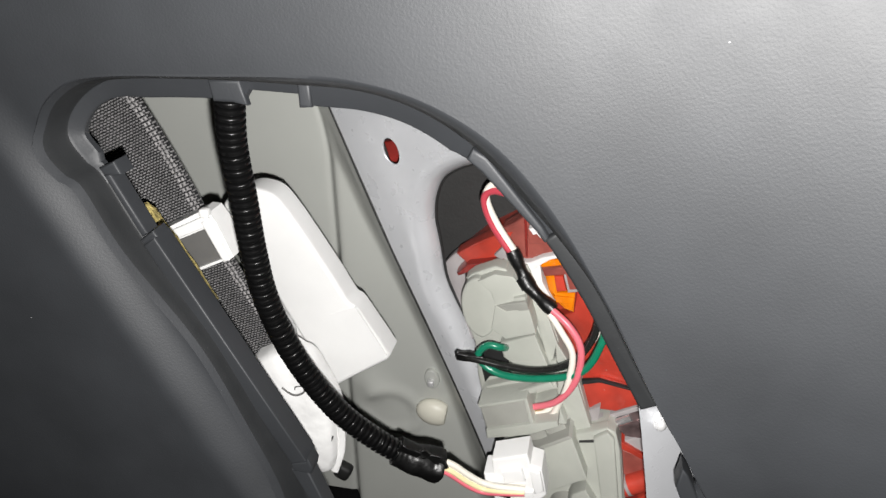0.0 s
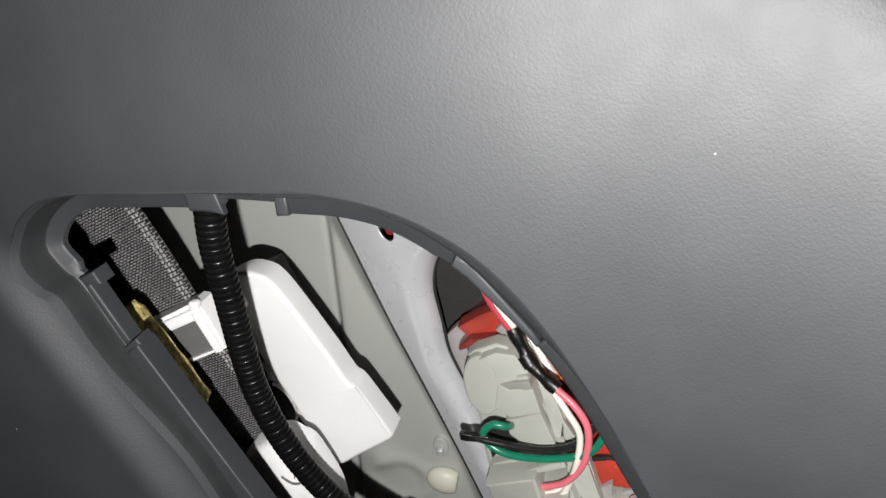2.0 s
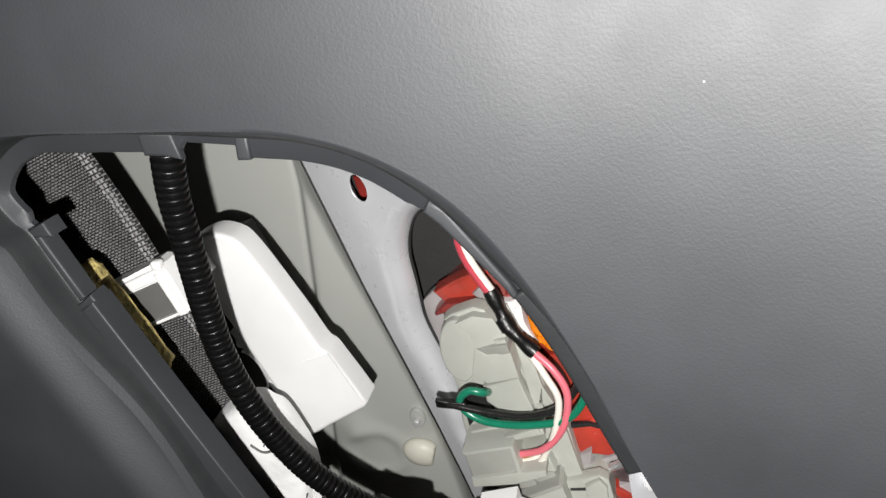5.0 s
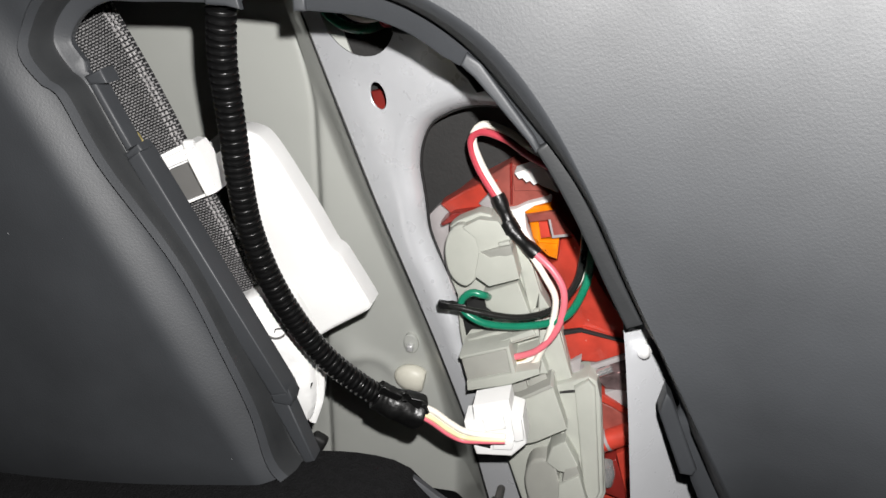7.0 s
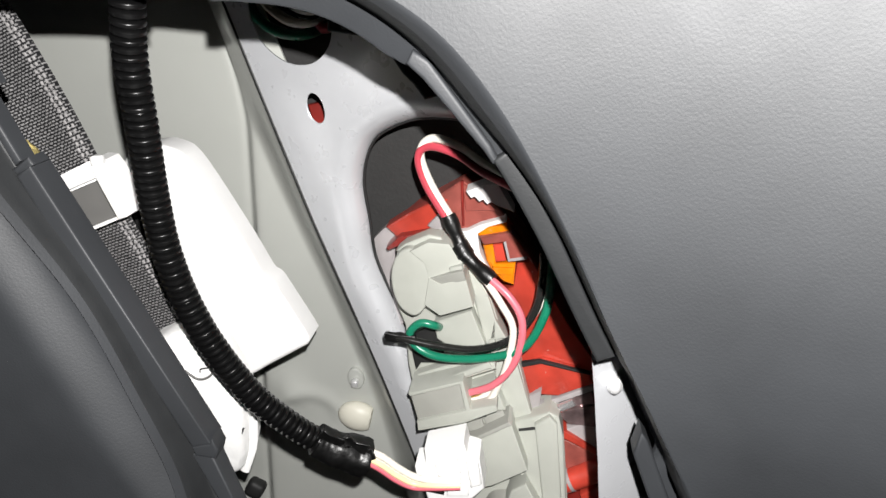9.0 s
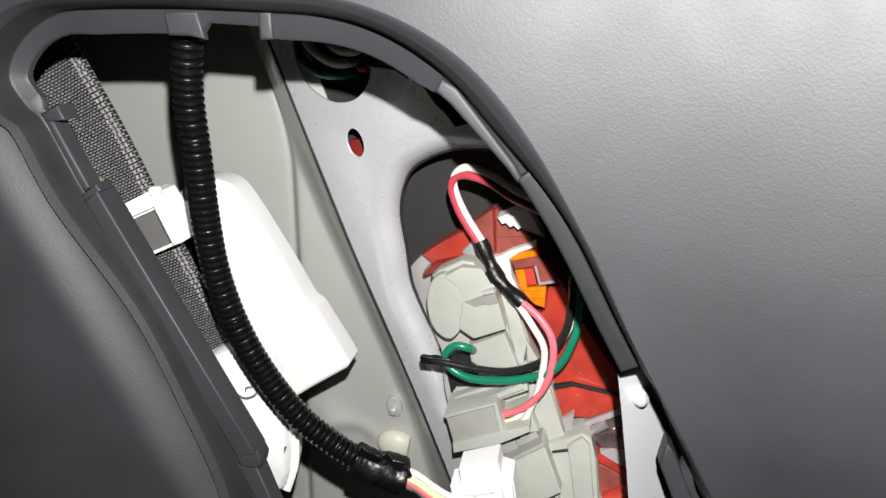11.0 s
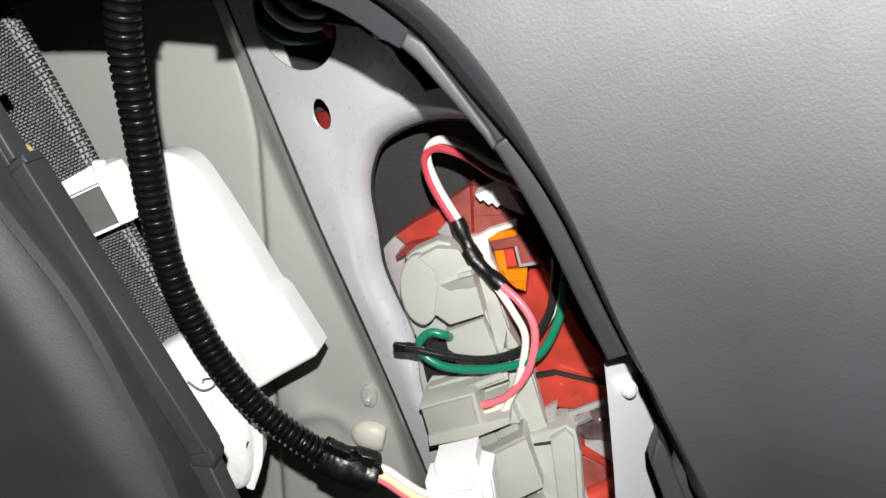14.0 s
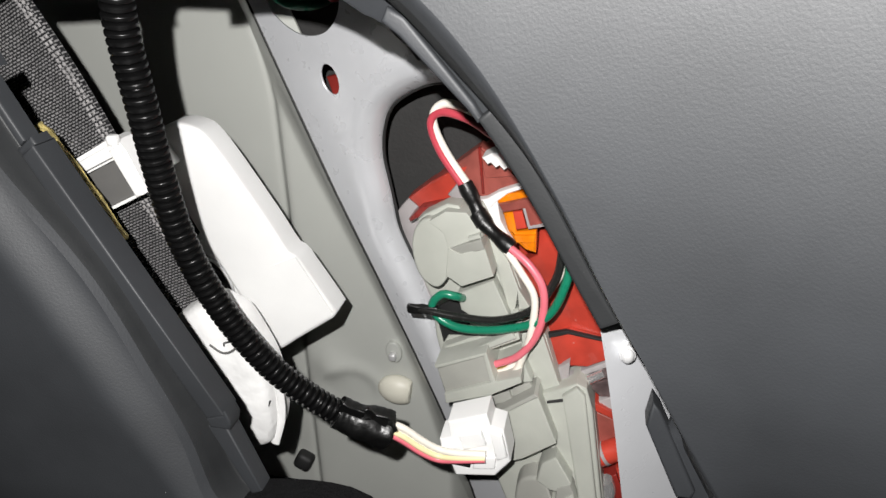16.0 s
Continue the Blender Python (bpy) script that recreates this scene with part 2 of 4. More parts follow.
# ---- the trim panel with its opening ----
MID = [(-0.197, 0.357), (-0.191, 0.368), (-0.178, 0.377), (-0.163, 0.380), (-0.131, 0.381), (-0.099, 0.380), (-0.080, 0.379),
       (-0.064, 0.375), (-0.049, 0.367), (-0.036, 0.356), (-0.018, 0.335), (-0.002, 0.311), (0.0135, 0.283), (0.0250, 0.263),
       (0.0385, 0.237), (0.052, 0.210), (0.067, 0.179), (0.078, 0.148), (0.080, 0.115), (0.066, 0.088), (0.036, 0.078),
       (0.004, 0.096), (-0.018, 0.130), (-0.036, 0.152), (-0.052, 0.164), (-0.066, 0.173), (-0.086, 0.174), (-0.102, 0.172),
       (-0.1105, 0.178), (-0.117, 0.188), (-0.1235, 0.211), (-0.134, 0.237), (-0.151, 0.276), (-0.1745, 0.316), (-0.186, 0.341), (-0.192, 0.347)]
N = 360
mid = catmull(MID, N, True)
tang = np.roll(mid, -1, 0) - np.roll(mid, 1, 0)
outw = np.stack([-tang[:, 1], tang[:, 0]], 1)
outw /= np.linalg.norm(outw, axis=1)[:, None]
for _ in range(3):
    outw = (np.roll(outw, 1, 0) + outw + np.roll(outw, -1, 0)) / 3
outw /= np.linalg.norm(outw, axis=1)[:, None]


def ledge_width(x, z):
    """How far the recessed ledge reaches into the opening."""
    if z > 0.345 and x < -0.045:
        w = 0.0082 - 0.003 * step(-0.16, -0.19, x)
        if -0.1225 < x < -0.1035:
            w = 0.0045
        return w
    if x > -0.045 and z > 0.2:
        return 0.0035 + 0.004 * step(-0.034, -0.045, x) - 0.0070 * step(0.019, 0.0245, x) * step(0.046, 0.041, x)
    if z > 0.2:
        return 0.0022
    return 0.004


def panel_depth(x, z):
    """The panel's face: flat by the opening, coming forward towards the tailgate and rolling back past its upper corner."""
    s = min(max(0, x + 0.01), 0.11)
    y = 0.2425 - 2.4 * s * s - 0.53 * max(0, x - 0.10) + 2.0 * min(max(0, 0.32 - z), 0.2) ** 2 * step(0.02, 0.10, x)
    e = 0.72 * (x - 0.074) + 0.69 * (z - 0.434)
    y += 1.3 * (math.sqrt(e * e + 0.00012) + e) / 2
    # the edge beside the belt rolls back towards the opening
    d = -0.898 * (x + 0.1235) - 0.440 * (z - 0.211)
    y += 0.0085 * step(0.020, 0.001, d) * step(-0.06, -0.11, x) * step(0.400, 0.335, z)
    y += 5.0 * max(0, 0.185 - z) ** 2 * step(-0.08, -0.12, x) if z > 0.1 else 0.036 * step(-0.08, -0.12, x)
    y = min(y, 0.44)
    return y


def panel_mesh(first, last):
    """The rings from the ledge's back edge out to the panel's far border, first to last."""
    bm = bmesh.new()
    w = np.array([ledge_width(x, z) for x, z in mid])
    centre = np.array([-0.06, 0.27])
    rings = []

    def ring(xz, depth):
        rings.append([bm.verts.new((x, depth(x, z) if callable(depth) else depth, z)) for x, z in xz])

    wide = np.array([0.8 - 0.30 * step(-0.02, -0.08, x) - 0.20 * step(-0.09, -0.14, x) - 0.20 * step(-0.04, 0.0, x) + 0.15 * step(0.28, 0.20, z) * step(0.0, 0.03, x) for x, z in mid])[:, None]
    lo = np.array([panel_depth(x, z) - 0.2425 for x, z in mid + outw * 0.0135])

    def level(xz, base):
        k = min(1.0, max(0.0, (0.2595 - base) / 0.0155))
        rings.append([bm.verts.new((x, base + o * k, z)) for (x, z), o in zip(xz, lo)])

    level(mid - outw * w[:, None], 0.2645)
    level(mid - outw * w[:, None], 0.2620)
    level(mid - outw * (w - 0.0008)[:, None], 0.2612)
    level(mid - outw * np.minimum(0.0008, w - 0.0014)[:, None], 0.2602)
    flat = np.array([max(0.004 * step(-0.03, 0.0, x) * step(0.09, 0.14, z), 0.0018 - k) for (x, z), k in zip(mid, w)])[:, None]
    level(mid + outw * flat, 0.2595)
    level(mid + outw * (flat + 0.0006), 0.2580)
    for k, base in ((0.2, 0.2515), (0.5, 0.2472), (0.7, 0.2447), (0.84, 0.2433)):
        level(mid + outw * (flat + (0.0135 * wide - flat) * k), base)
    edge = mid + outw * 0.0135 * wide
    ring(edge, panel_depth)
    far = []
    for x, z in edge:
        dx, dz = x - centre[0], z - centre[1]
        k = min((0.55 if dx > 0 else 0.6) / max(abs(dx), 1e-6), (0.45 if dz > 0 else 0.26) / max(abs(dz), 1e-6))
        far.append(centre + np.array([dx, dz]) * k)
    far = np.array(far)
    for i in range(1, 73):
        k = (i / 72) ** 2.1
        ring(edge * (1 - k) + far * k, panel_depth)
    last = len(rings) - 1 if last is None else last
    for a, b in list(zip(rings, rings[1:]))[first:last]:
        for j in range(N):
            bm.faces.new((a[j], a[(j + 1) % N], b[(j + 1) % N], b[j]))
    bmesh.ops.delete(bm, geom=[v for v in bm.verts if not v.link_faces], context="VERTS")
    return bm


panel = part("trim_panel", panel_mesh(7, None), PANEL)
tagged(panel, "dark grey grained plastic boot trim panel with open lamp access hole", "trim panel", kind="structure")

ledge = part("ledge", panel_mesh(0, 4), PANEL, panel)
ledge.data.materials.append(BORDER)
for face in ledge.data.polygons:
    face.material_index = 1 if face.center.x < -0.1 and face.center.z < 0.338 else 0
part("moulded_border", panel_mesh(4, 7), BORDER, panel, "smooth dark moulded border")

# raised tabs and ribs along the ledge
TABS = [("clip_tab", [(-0.1365, 0.3800), (-0.1245, 0.3800), (-0.1225, 0.3712), (-0.128, 0.3722), (-0.1355, 0.3722)], 0.2596, 0.2625),
        ("clip_tab", [(-0.1035, 0.3805), (-0.099, 0.3805), (-0.099, 0.3718), (-0.1035, 0.3715)], 0.2593, 0.2625),
        ("edge_rib", [(-0.0435, 0.3615), (-0.0385, 0.3585), (-0.0195, 0.3355), (-0.0165, 0.3305), (-0.0185, 0.3295), (-0.0215, 0.3335), (-0.0405, 0.3535), (-0.0455, 0.3575)], 0.2575, 0.263),
        ("edge_rib", [(-0.1862, 0.3442), (-0.1830, 0.3442), (-0.1716, 0.3190), (-0.1742, 0.3170)], 0.2585, 0.266),
        ("clip_tab", [(-0.1862, 0.3450), (-0.1790, 0.3482), (-0.1768, 0.3430), (-0.1840, 0.3420)], 0.2578, 0.266),
        ("clip_tab", [(-0.1752, 0.3160), (-0.1685, 0.3208), (-0.1668, 0.3182), (-0.1732, 0.3140)], 0.2578, 0.266),
        ("edge_rib", [(-0.1738, 0.3142), (-0.1682, 0.3180), (-0.1158, 0.2150), (-0.1232, 0.2122)], 0.2575, 0.268),
        ("clip_tab", [(-0.1230, 0.2130), (-0.1160, 0.2150), (-0.1150, 0.2180), (-0.1130, 0.2130), (-0.1140, 0.2090), (-0.1220, 0.2092)], 0.2570, 0.265),
        ("clip_tab", [(0.0379, 0.2401), (0.0364, 0.2304), (0.0486, 0.2022), (0.0536, 0.2020), (0.0547, 0.2056), (0.0406, 0.2363)], 0.2585, 0.2665),
        ("edge_rib", [(-0.1240, 0.2090), (-0.1158, 0.2100), (-0.1055, 0.1795), (-0.1100, 0.1770)], 0.2580, 0.266)]
for name, outline, a, b in TABS:
    part(name, slab(outline, a, b, 0.0012), PANEL, panel)

run = [i for i in range(N) if mid[i][0] > -0.0165 and mid[i][1] > 0.268]
lip_in, lip_out = [tuple(mid[i] - outw[i] * 0.0030) for i in run], [tuple(mid[i] + outw[i] * 0.0034) for i in run]
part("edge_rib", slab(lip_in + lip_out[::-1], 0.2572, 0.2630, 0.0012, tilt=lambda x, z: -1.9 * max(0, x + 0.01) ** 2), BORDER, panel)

LOWER = catmull([(-0.60, 0.140), (-0.40, 0.140), (-0.284, 0.149), (-0.249, 0.152), (-0.196, 0.160), (-0.145, 0.171), (-0.112, 0.178), (-0.086, 0.1815), (-0.066, 0.179), (-0.053, 0.167),
                 (-0.040, 0.158), (-0.030, 0.160), (-0.024, 0.160), (-0.016, 0.146), (0.004, 0.108), (0.034, 0.088), (0.070, 0.095), (0.090, 0.120), (0.13, 0.125), (0.5, 0.10)], 140)
tagged(part("lower_trim", slab([tuple(q) for q in LOWER] + [(0.5, 0.002), (-0.6, 0.002)], 0.2330, 0.2660, 0.0035), CARPET), "black carpeted lower boot side trim under the opening", "trim", kind="structure")

# ---- the closed boot around the camera ----
def block(name, lo, hi, material, label, category, kind="structure"):
    bm = bmesh.new()
    bmesh.ops.create_cube(bm, size=1)
    bmesh.ops.scale(bm, vec=[h - l for l, h in zip(lo, hi)], verts=bm.verts)
    bmesh.ops.translate(bm, vec=[(h + l) / 2 for l, h in zip(lo, hi)], verts=bm.verts)
    bmesh.ops.bevel(bm, geom=list(bm.edges), offset=0.004, segments=2, affect="EDGES")
    return tagged(part(name, bm, material), label, category, kind=kind)


block("floor", (-0.68, -1.05, -0.04), (0.52, 0.62, 0.0), CARPET, "black carpet covering the boot floor", "floor")
block("ceiling", (-0.68, -1.05, 0.74), (0.52, 0.62, 0.78), LINER, "dark grey fabric roof lining of the boot", "ceiling")
block("wall_front", (-0.72, -1.05, 0.0), (-0.68, 0.62, 0.74), LINER, "dark grey seat back closing the boot", "wall")
block("wall_rear", (0.52, -1.05, 0.0), (0.56, 0.62, 0.74), LINER, "dark grey tailgate lining closing the boot", "wall")
block("wall_far_side", (-0.68, -1.09, 0.0), (0.52, -1.05, 0.74), LINER, "dark grey trim on the far boot side", "wall")
block("wall_outer", (-0.68, 0.58, 0.0), (0.52, 0.62, 0.74), LINER, "dark outer body side behind the trim", "wall")


# ---- painted body behind the trim ----
def grid(x0, x1, z0, z1, nx, nz, depth, thick=0.0015):
    """A pressed sheet from x0 to the edge x1(z)."""
    bm = bmesh.new()
    v = [[[bm.verts.new((x, depth(x, z) + s, z)) for x in np.linspace(x0, x1(z), nx)] for z in np.linspace(z0, z1, nz)] for s in (0, thick)]
    for k in (0, 1):
        for i in range(nz - 1):
            for j in range(nx - 1):
                bm.faces.new((v[k][i][j], v[k][i][j + 1], v[k][i + 1][j + 1], v[k][i + 1][j]))
    for i in range(nz - 1):
        for j in (0, nx - 1):
            bm.faces.new((v[0][i][j], v[0][i + 1][j], v[1][i + 1][j], v[1][i][j]))
    for j in range(nx - 1):
        for i in (0, nz - 1):
            bm.faces.new((v[0][i][j], v[0][i][j + 1], v[1][i][j + 1], v[1][i][j]))
    return bm




def sheet(x, z):
    return 0.380 - 0.45 * (x + 0.108) - 0.15 * (z - 0.314)


SHEET_EDGE = [(-0.170, 0.395), (-0.1555, 0.360), (-0.1365, 0.311), (-0.1145, 0.255), (-0.0925, 0.205), (-0.0765, 0.1675), (-0.061, 0.1285), (-0.052, 0.102), (-0.035, 0.04),
              (0.085, 0.04), (0.085, 0.33), (0.0, 0.395)]


def inner_depth(x, z):
    fold = -0.168 - 0.85 * max(0, z - 0.287) ** 1.5
    y = 0.449 - 0.010 * step(-0.004, 0.004, x - fold) + 0.002 * math.exp(-((x - fold) / 0.004) ** 2)
    r = math.hypot(x + 0.136, (z - 0.098) * 1.2)
    y -= 0.0018 * math.exp(-((r - 0.022) / 0.006) ** 2)
    y -= 0.004 * math.exp(-((x + 0.148) ** 2 + (z - 0.118) ** 2) / 0.012 ** 2)
    # past the fold the wall swings forward to meet the pillar sheet
    edge = float(np.interp(z, [q[1] for q in SHEET_EDGE[8::-1]], [q[0] for q in SHEET_EDGE[8::-1]]))
    near = step(-0.036, 0.002, x - edge)
    return y + (sheet(edge, z) + 0.0030 - y) * near


tagged(part("body_panel", grid(-0.32, lambda z: -0.030 - 0.36 * (z - 0.102) - 0.06 * max(0, z - 0.1), 0.004, 0.5, 240, 180, inner_depth), BODY), "pale grey painted inner body side with pressed folds", "body panel", kind="structure")

LAMP_HOLE = [(-0.010, 0.322), (-0.032, 0.3222), (-0.047, 0.3205), (-0.062, 0.316), (-0.079, 0.3055), (-0.086, 0.2925), (-0.0882, 0.277), (-0.0855, 0.258),
             (-0.0825, 0.236), (-0.0705, 0.2095), (-0.060, 0.184), (-0.0565, 0.170), (-0.046, 0.150), (-0.030, 0.126), (-0.016, 0.090), (0.004, 0.062), (0.040, 0.060), (0.055, 0.120),
             (0.055, 0.180), (0.050, 0.220), (0.038, 0.262), (0.016, 0.302)]
HN = 200
hole = catmull(LAMP_HOLE, HN, True)
ht = np.roll(hole, -1, 0) - np.roll(hole, 1, 0)
hout = np.stack([ht[:, 1], -ht[:, 0]], 1)
hout /= np.linalg.norm(hout, axis=1)[:, None]
if ((hole[0] + hout[0] * 0.01 - hole.mean(0)) ** 2).sum() < ((hole[0] - hole.mean(0)) ** 2).sum():
    hout = -hout
lip = np.array([0.003 + 0.0115 * step(-0.03, -0.07, x) for x, z in hole])
rim_at = hole + hout * (lip + 0.002)[:, None]
RED_HOLE = ellipse(-0.1085, 0.3165, 0.0052, 0.0078, 14)
WIRE_HOLE = [tuple(q) for q in catmull([(-0.142, 0.358), (-0.1365, 0.3445), (-0.123, 0.3365), (-0.108, 0.338), (-0.0985, 0.348), (-0.098, 0.361), (-0.106, 0.373), (-0.125, 0.377), (-0.139, 0.371)], 40, True)]
pillar = part("pillar_panel", slab(SHEET_EDGE, 0.0, 0.0015, tilt=sheet, holes=[[tuple(q) for q in rim_at], RED_HOLE, WIRE_HOLE]), SILVER, smooth=False)
tagged(pillar, "silver painted pillar sheet metal with punched holes", "body panel", kind="structure")


def lip_mesh():
    """The rolled edge of the lamp hole, turning in from the sheet."""
    bm = bmesh.new()
    rings = []
    prof = [(1.0, 0.0), (0.86, 0.00), (0.68, 0.03), (0.5, 0.12), (0.34, 0.28), (0.18, 0.52), (0.06, 0.82), (0.0, 1.0), (0.0, 1.25)]
    for k, dip in prof:
        xz = hole + hout * ((lip + 0.002) * k)[:, None]
        rings.append([bm.verts.new((x, sheet(x, z) + dip * (0.003 + 0.7 * w), z)) for (x, z), w in zip(xz, lip)])
    for a, b in zip(rings, rings[1:]):
        for j in range(HN):
            bm.faces.new((a[j], a[(j + 1) % HN], b[(j + 1) % HN], b[j]))
    return bm


part("rolled_edge", lip_mesh(), SILVER, pillar)
GASKET = [i for i in range(HN) if hole[i][0] < -0.03 and hole[i][1] > 0.12]
part("hole_gasket", sweep([(hole[i][0] + 0.0006, sheet(*hole[i]) + 1.05 * (0.003 + 0.7 * lip[i]), hole[i][1]) for i in GASKET[::4]], 0.0009, 160, 8), BLACK, pillar, "thin black gasket round the lamp hole")
part("edge_seal", sweep([(x - 0.0006, sheet(x, z) + 0.0012, z) for x, z in SHEET_EDGE[:9]], 0.0013, 120, 8), BLACK, pillar, "black seam along the sheet edge")
part("hole_edge", sweep([(x, sheet(x, z) + 0.0006, z) for x, z in RED_HOLE + RED_HOLE[:1]], 0.0006, 80, 8), SILVER, pillar, "bright pressed edge")
flange = part("body_flange", slab([(0.0190, 0.2640), (0.0230, 0.2420), (0.0280, 0.2120), (0.0355, 0.1620), (0.0450, 0.1000), (0.1200, 0.1000), (0.1000, 0.2950), (0.0140, 0.2950)], 0.2700, 0.2715, 0, tilt=lambda x, z: 0.8 * (x - 0.02), holes=[ellipse(0.0641, 0.1394, 0.0052, 0.0085, 8)]), SILVER, smooth=False)
tagged(flange, "silver painted body flange beside the tail lamp", "body panel", kind="structure")

grommet = part("grommet", slab(ellipse(0.0641, 0.1394, 0.0060, 0.0094, 8), 0.2684, 0.2700, 0.0006, tilt=lambda x, z: 0.8 * (x - 0.02)), BLACK)
tagged(grommet, "oval black rubber grommet plugging a hole in the flange", "grommet")
peg = thing("push_pin", (-0.024, 0.262, 0.158), "black plastic push pin holding the carpeted trim edge", "clip")
part("pin_head", moved(lump((0.0085, 0.005, 0.0085)), pose(-0.0235, 0.2640, 0.1640, 0, 25, 0)), BLACK, peg)
part("pin_stem", sweep([(-0.0235, 0.2660, 0.1640), (-0.0235, 0.2850, 0.1560)], 0.0020, 8, 10), BLACK, peg)

# dark lining behind the sheet
LINER_EDGE = [(-0.160, 0.392), (-0.148, 0.352), (-0.128, 0.304), (-0.105, 0.251), (-0.083, 0.2), (-0.066, 0.164), (-0.050, 0.127), (-0.042, 0.1), (-0.025, 0.04), (0.12, 0.04), (0.12, 0.392)]
tagged(part("cavity_liner", slab(LINER_EDGE, 0.412, 0.4135, 0, tilt=lambda x, z: -0.10 * (x + 0.1) - 0.10 * (z - 0.3)), LINER), "dark grey liner inside the lamp cavity", "liner", kind="structure")

# ---- seat belt, its guide and the retractor cover ----
# local axes of the belt: u across, v down along it
BELT_AT = Vector((-0.191, 0.330, 0.300))
U, V = Vector((0.909, 0, 0.416)), Vector((0.416, 0, -0.909))
belt_frame = Matrix(((U.x, 0, -V.x, BELT_AT.x), (0, 1, 0, BELT_AT.y), (U.z, 0, -V.z, BELT_AT.z), (0, 0, 0, 1)))


def belt_mesh():
    """A strap 47 mm wide with thick selvedges, slightly rippled; local x across, z along, y thickness."""
    bm = bmesh.new()
    rows = []
    for z in np.linspace(0.11, -0.105, 60):
        prof = []
        for x in np.linspace(-0.0475, 0.0, 22):
            e = 0.0006 if (x > -0.003 or x < -0.0445) else 0.0
            y = 0.0012 * math.sin(z * 55 + x * 30) + 0.0006 * math.sin(x * 260)
            prof.append((x, y - e, z))
        for x in np.linspace(0.0, -0.0475, 22):
            y = 0.0012 * math.sin(z * 55 + x * 30) + 0.0006 * math.sin(x * 260)
            prof.append((x + (0.0003 if x > -0.001 else 0), y + 0.0013, z))
        rows.append([bm.verts.new(q) for q in prof])
    n = len(rows[0])
    for a, b in zip(rows, rows[1:]):
        for j in range(n):
            bm.faces.new((a[j], a[(j + 1) % n], b[(j + 1) % n], b[j]))
    bm.faces.new(rows[0])
    bm.faces.new(rows[-1])
    return bm


belt = part("seat_belt", belt_mesh(), BELT)
belt.matrix_basis = belt_frame
tagged(belt, "grey woven seat belt webbing running through a white guide", "seat belt")
for x in (-0.0022, -0.0048):
    bm = bmesh.new()
    for i in range(86):
        z = 0.108 - i * 0.0025
        y = 0.0012 * math.sin(z * 55 + x * 30) + 0.0006 * math.sin(x * 260) - (0.0008 if x > -0.004 else 0.0003)
        b = lump((0.0011, 0.0008, 0.0017))
        bmesh.ops.translate(b, vec=(x + 0.0003 * math.sin(i * 2.1), y, z), verts=b.verts)
        me = bpy.data.meshes.new("selvedge")
        b.to_mesh(me)
        b.free()
        bm.from_mesh(me)
        bpy.data.meshes.remove(me)
    row = part("selvedge", bm, mat("belt_stitch", (0.3, 0.29, 0.29), 0.7, spread=0.3, scale=400), belt, "pale raised stitch line")
    row.matrix_parent_inverse = Matrix()
    tagged(row, kind="stuff")


def local(u, v, y):
    """A place beside the belt: across, down along it, and depth."""
    p = BELT_AT + U * u + V * v
    return (p.x, y, p.z)


def uv(pts):
    return [(local(u, v, 0)[0], local(u, v, 0)[2]) for u, v in pts]


guide = thing("belt_guide", local(-0.02, 0.02, 0.32), "white plastic belt guide with a grey slot", "belt guide")
frame_out = uv([(-0.060, 0.003), (-0.012, 0.001), (0.008, 0.000), (0.0120, 0.002), (0.0128, 0.008), (0.0112, 0.0262), (-0.060, 0.0272)])
win = uv([(-0.052, 0.0088), (0.0062, 0.0083), (0.0057, 0.0250), (-0.052, 0.0255)])
part("guide_frame", slab(frame_out, 0.3155, 0.3280, 0, holes=[win]), WHITE, guide, smooth=False)
part("guide_lip", slab(uv([(-0.060, 0.0035), (0.008, 0.0022), (0.0118, 0.0040), (0.0120, 0.0072), (-0.060, 0.0080)]), 0.3125, 0.3156, 0.0012), WHITE, guide)
part("guide_post", slab(uv([(0.0075, 0.004), (0.0116, 0.004), (0.0106, 0.0262), (0.0068, 0.0262)]), 0.3120, 0.3156, 0.0012), WHITE, guide)
part("slot_back", slab(uv([(-0.054, 0.007), (0.008, 0.007), (0.0075, 0.0260), (-0.054, 0.0262)]), 0.3180, 0.3283, 0.0004), SLOT, guide, "plain grey slot insert")
part("slot_side", slab(uv([(0.0042, 0.0083), (0.0059, 0.0083), (0.0054, 0.0243), (0.0037, 0.0243)]), 0.3160, 0.3179, 0.0004), SLOT, guide, "plain grey slot insert")
part("guide_knob", moved(lump((0.0046, 0.0050, 0.0046)), Matrix.Translation(local(0.0105, 0.0012, 0.3150))), WHITE, guide)
part("guide_arm", slab(uv([(-0.02, 0.012), (0.004, 0.012), (0.004, 0.022), (-0.02, 0.026)]), 0.3350, 0.3645, 0.002), WHITE, guide)

cover = thing("retractor_cover", local(0.015, 0.07, 0.40), "white plastic seat belt retractor cover with rounded corners", "cover")
shell = catmull([(-0.010, 0.010), (0.006, 0.0045), (0.0175, 0.0090), (0.0235, 0.020), (0.0282, 0.060), (0.0295, 0.0795), (0.0302, 0.0840), (0.0325, 0.0868), (0.0332, 0.0920), (0.0360, 0.118), (0.0352, 0.1225), (0.0300, 0.1240),
                 (0.010, 0.1275), (-0.004, 0.1300), (-0.0075, 0.126), (-0.0085, 0.08), (-0.0095, 0.04)], 96, True)
part("cover_shell", slab(uv([tuple(q) for q in shell]), 0.3560, 0.3720, 0.0075), WHITE, cover)
part("cover_body", slab(uv([(-0.030, 0.02), (-0.012, 0.02), (-0.012, 0.10), (-0.030, 0.10)]), 0.3720, 0.4280, 0.002), BLACK, cover, "dark retractor body")
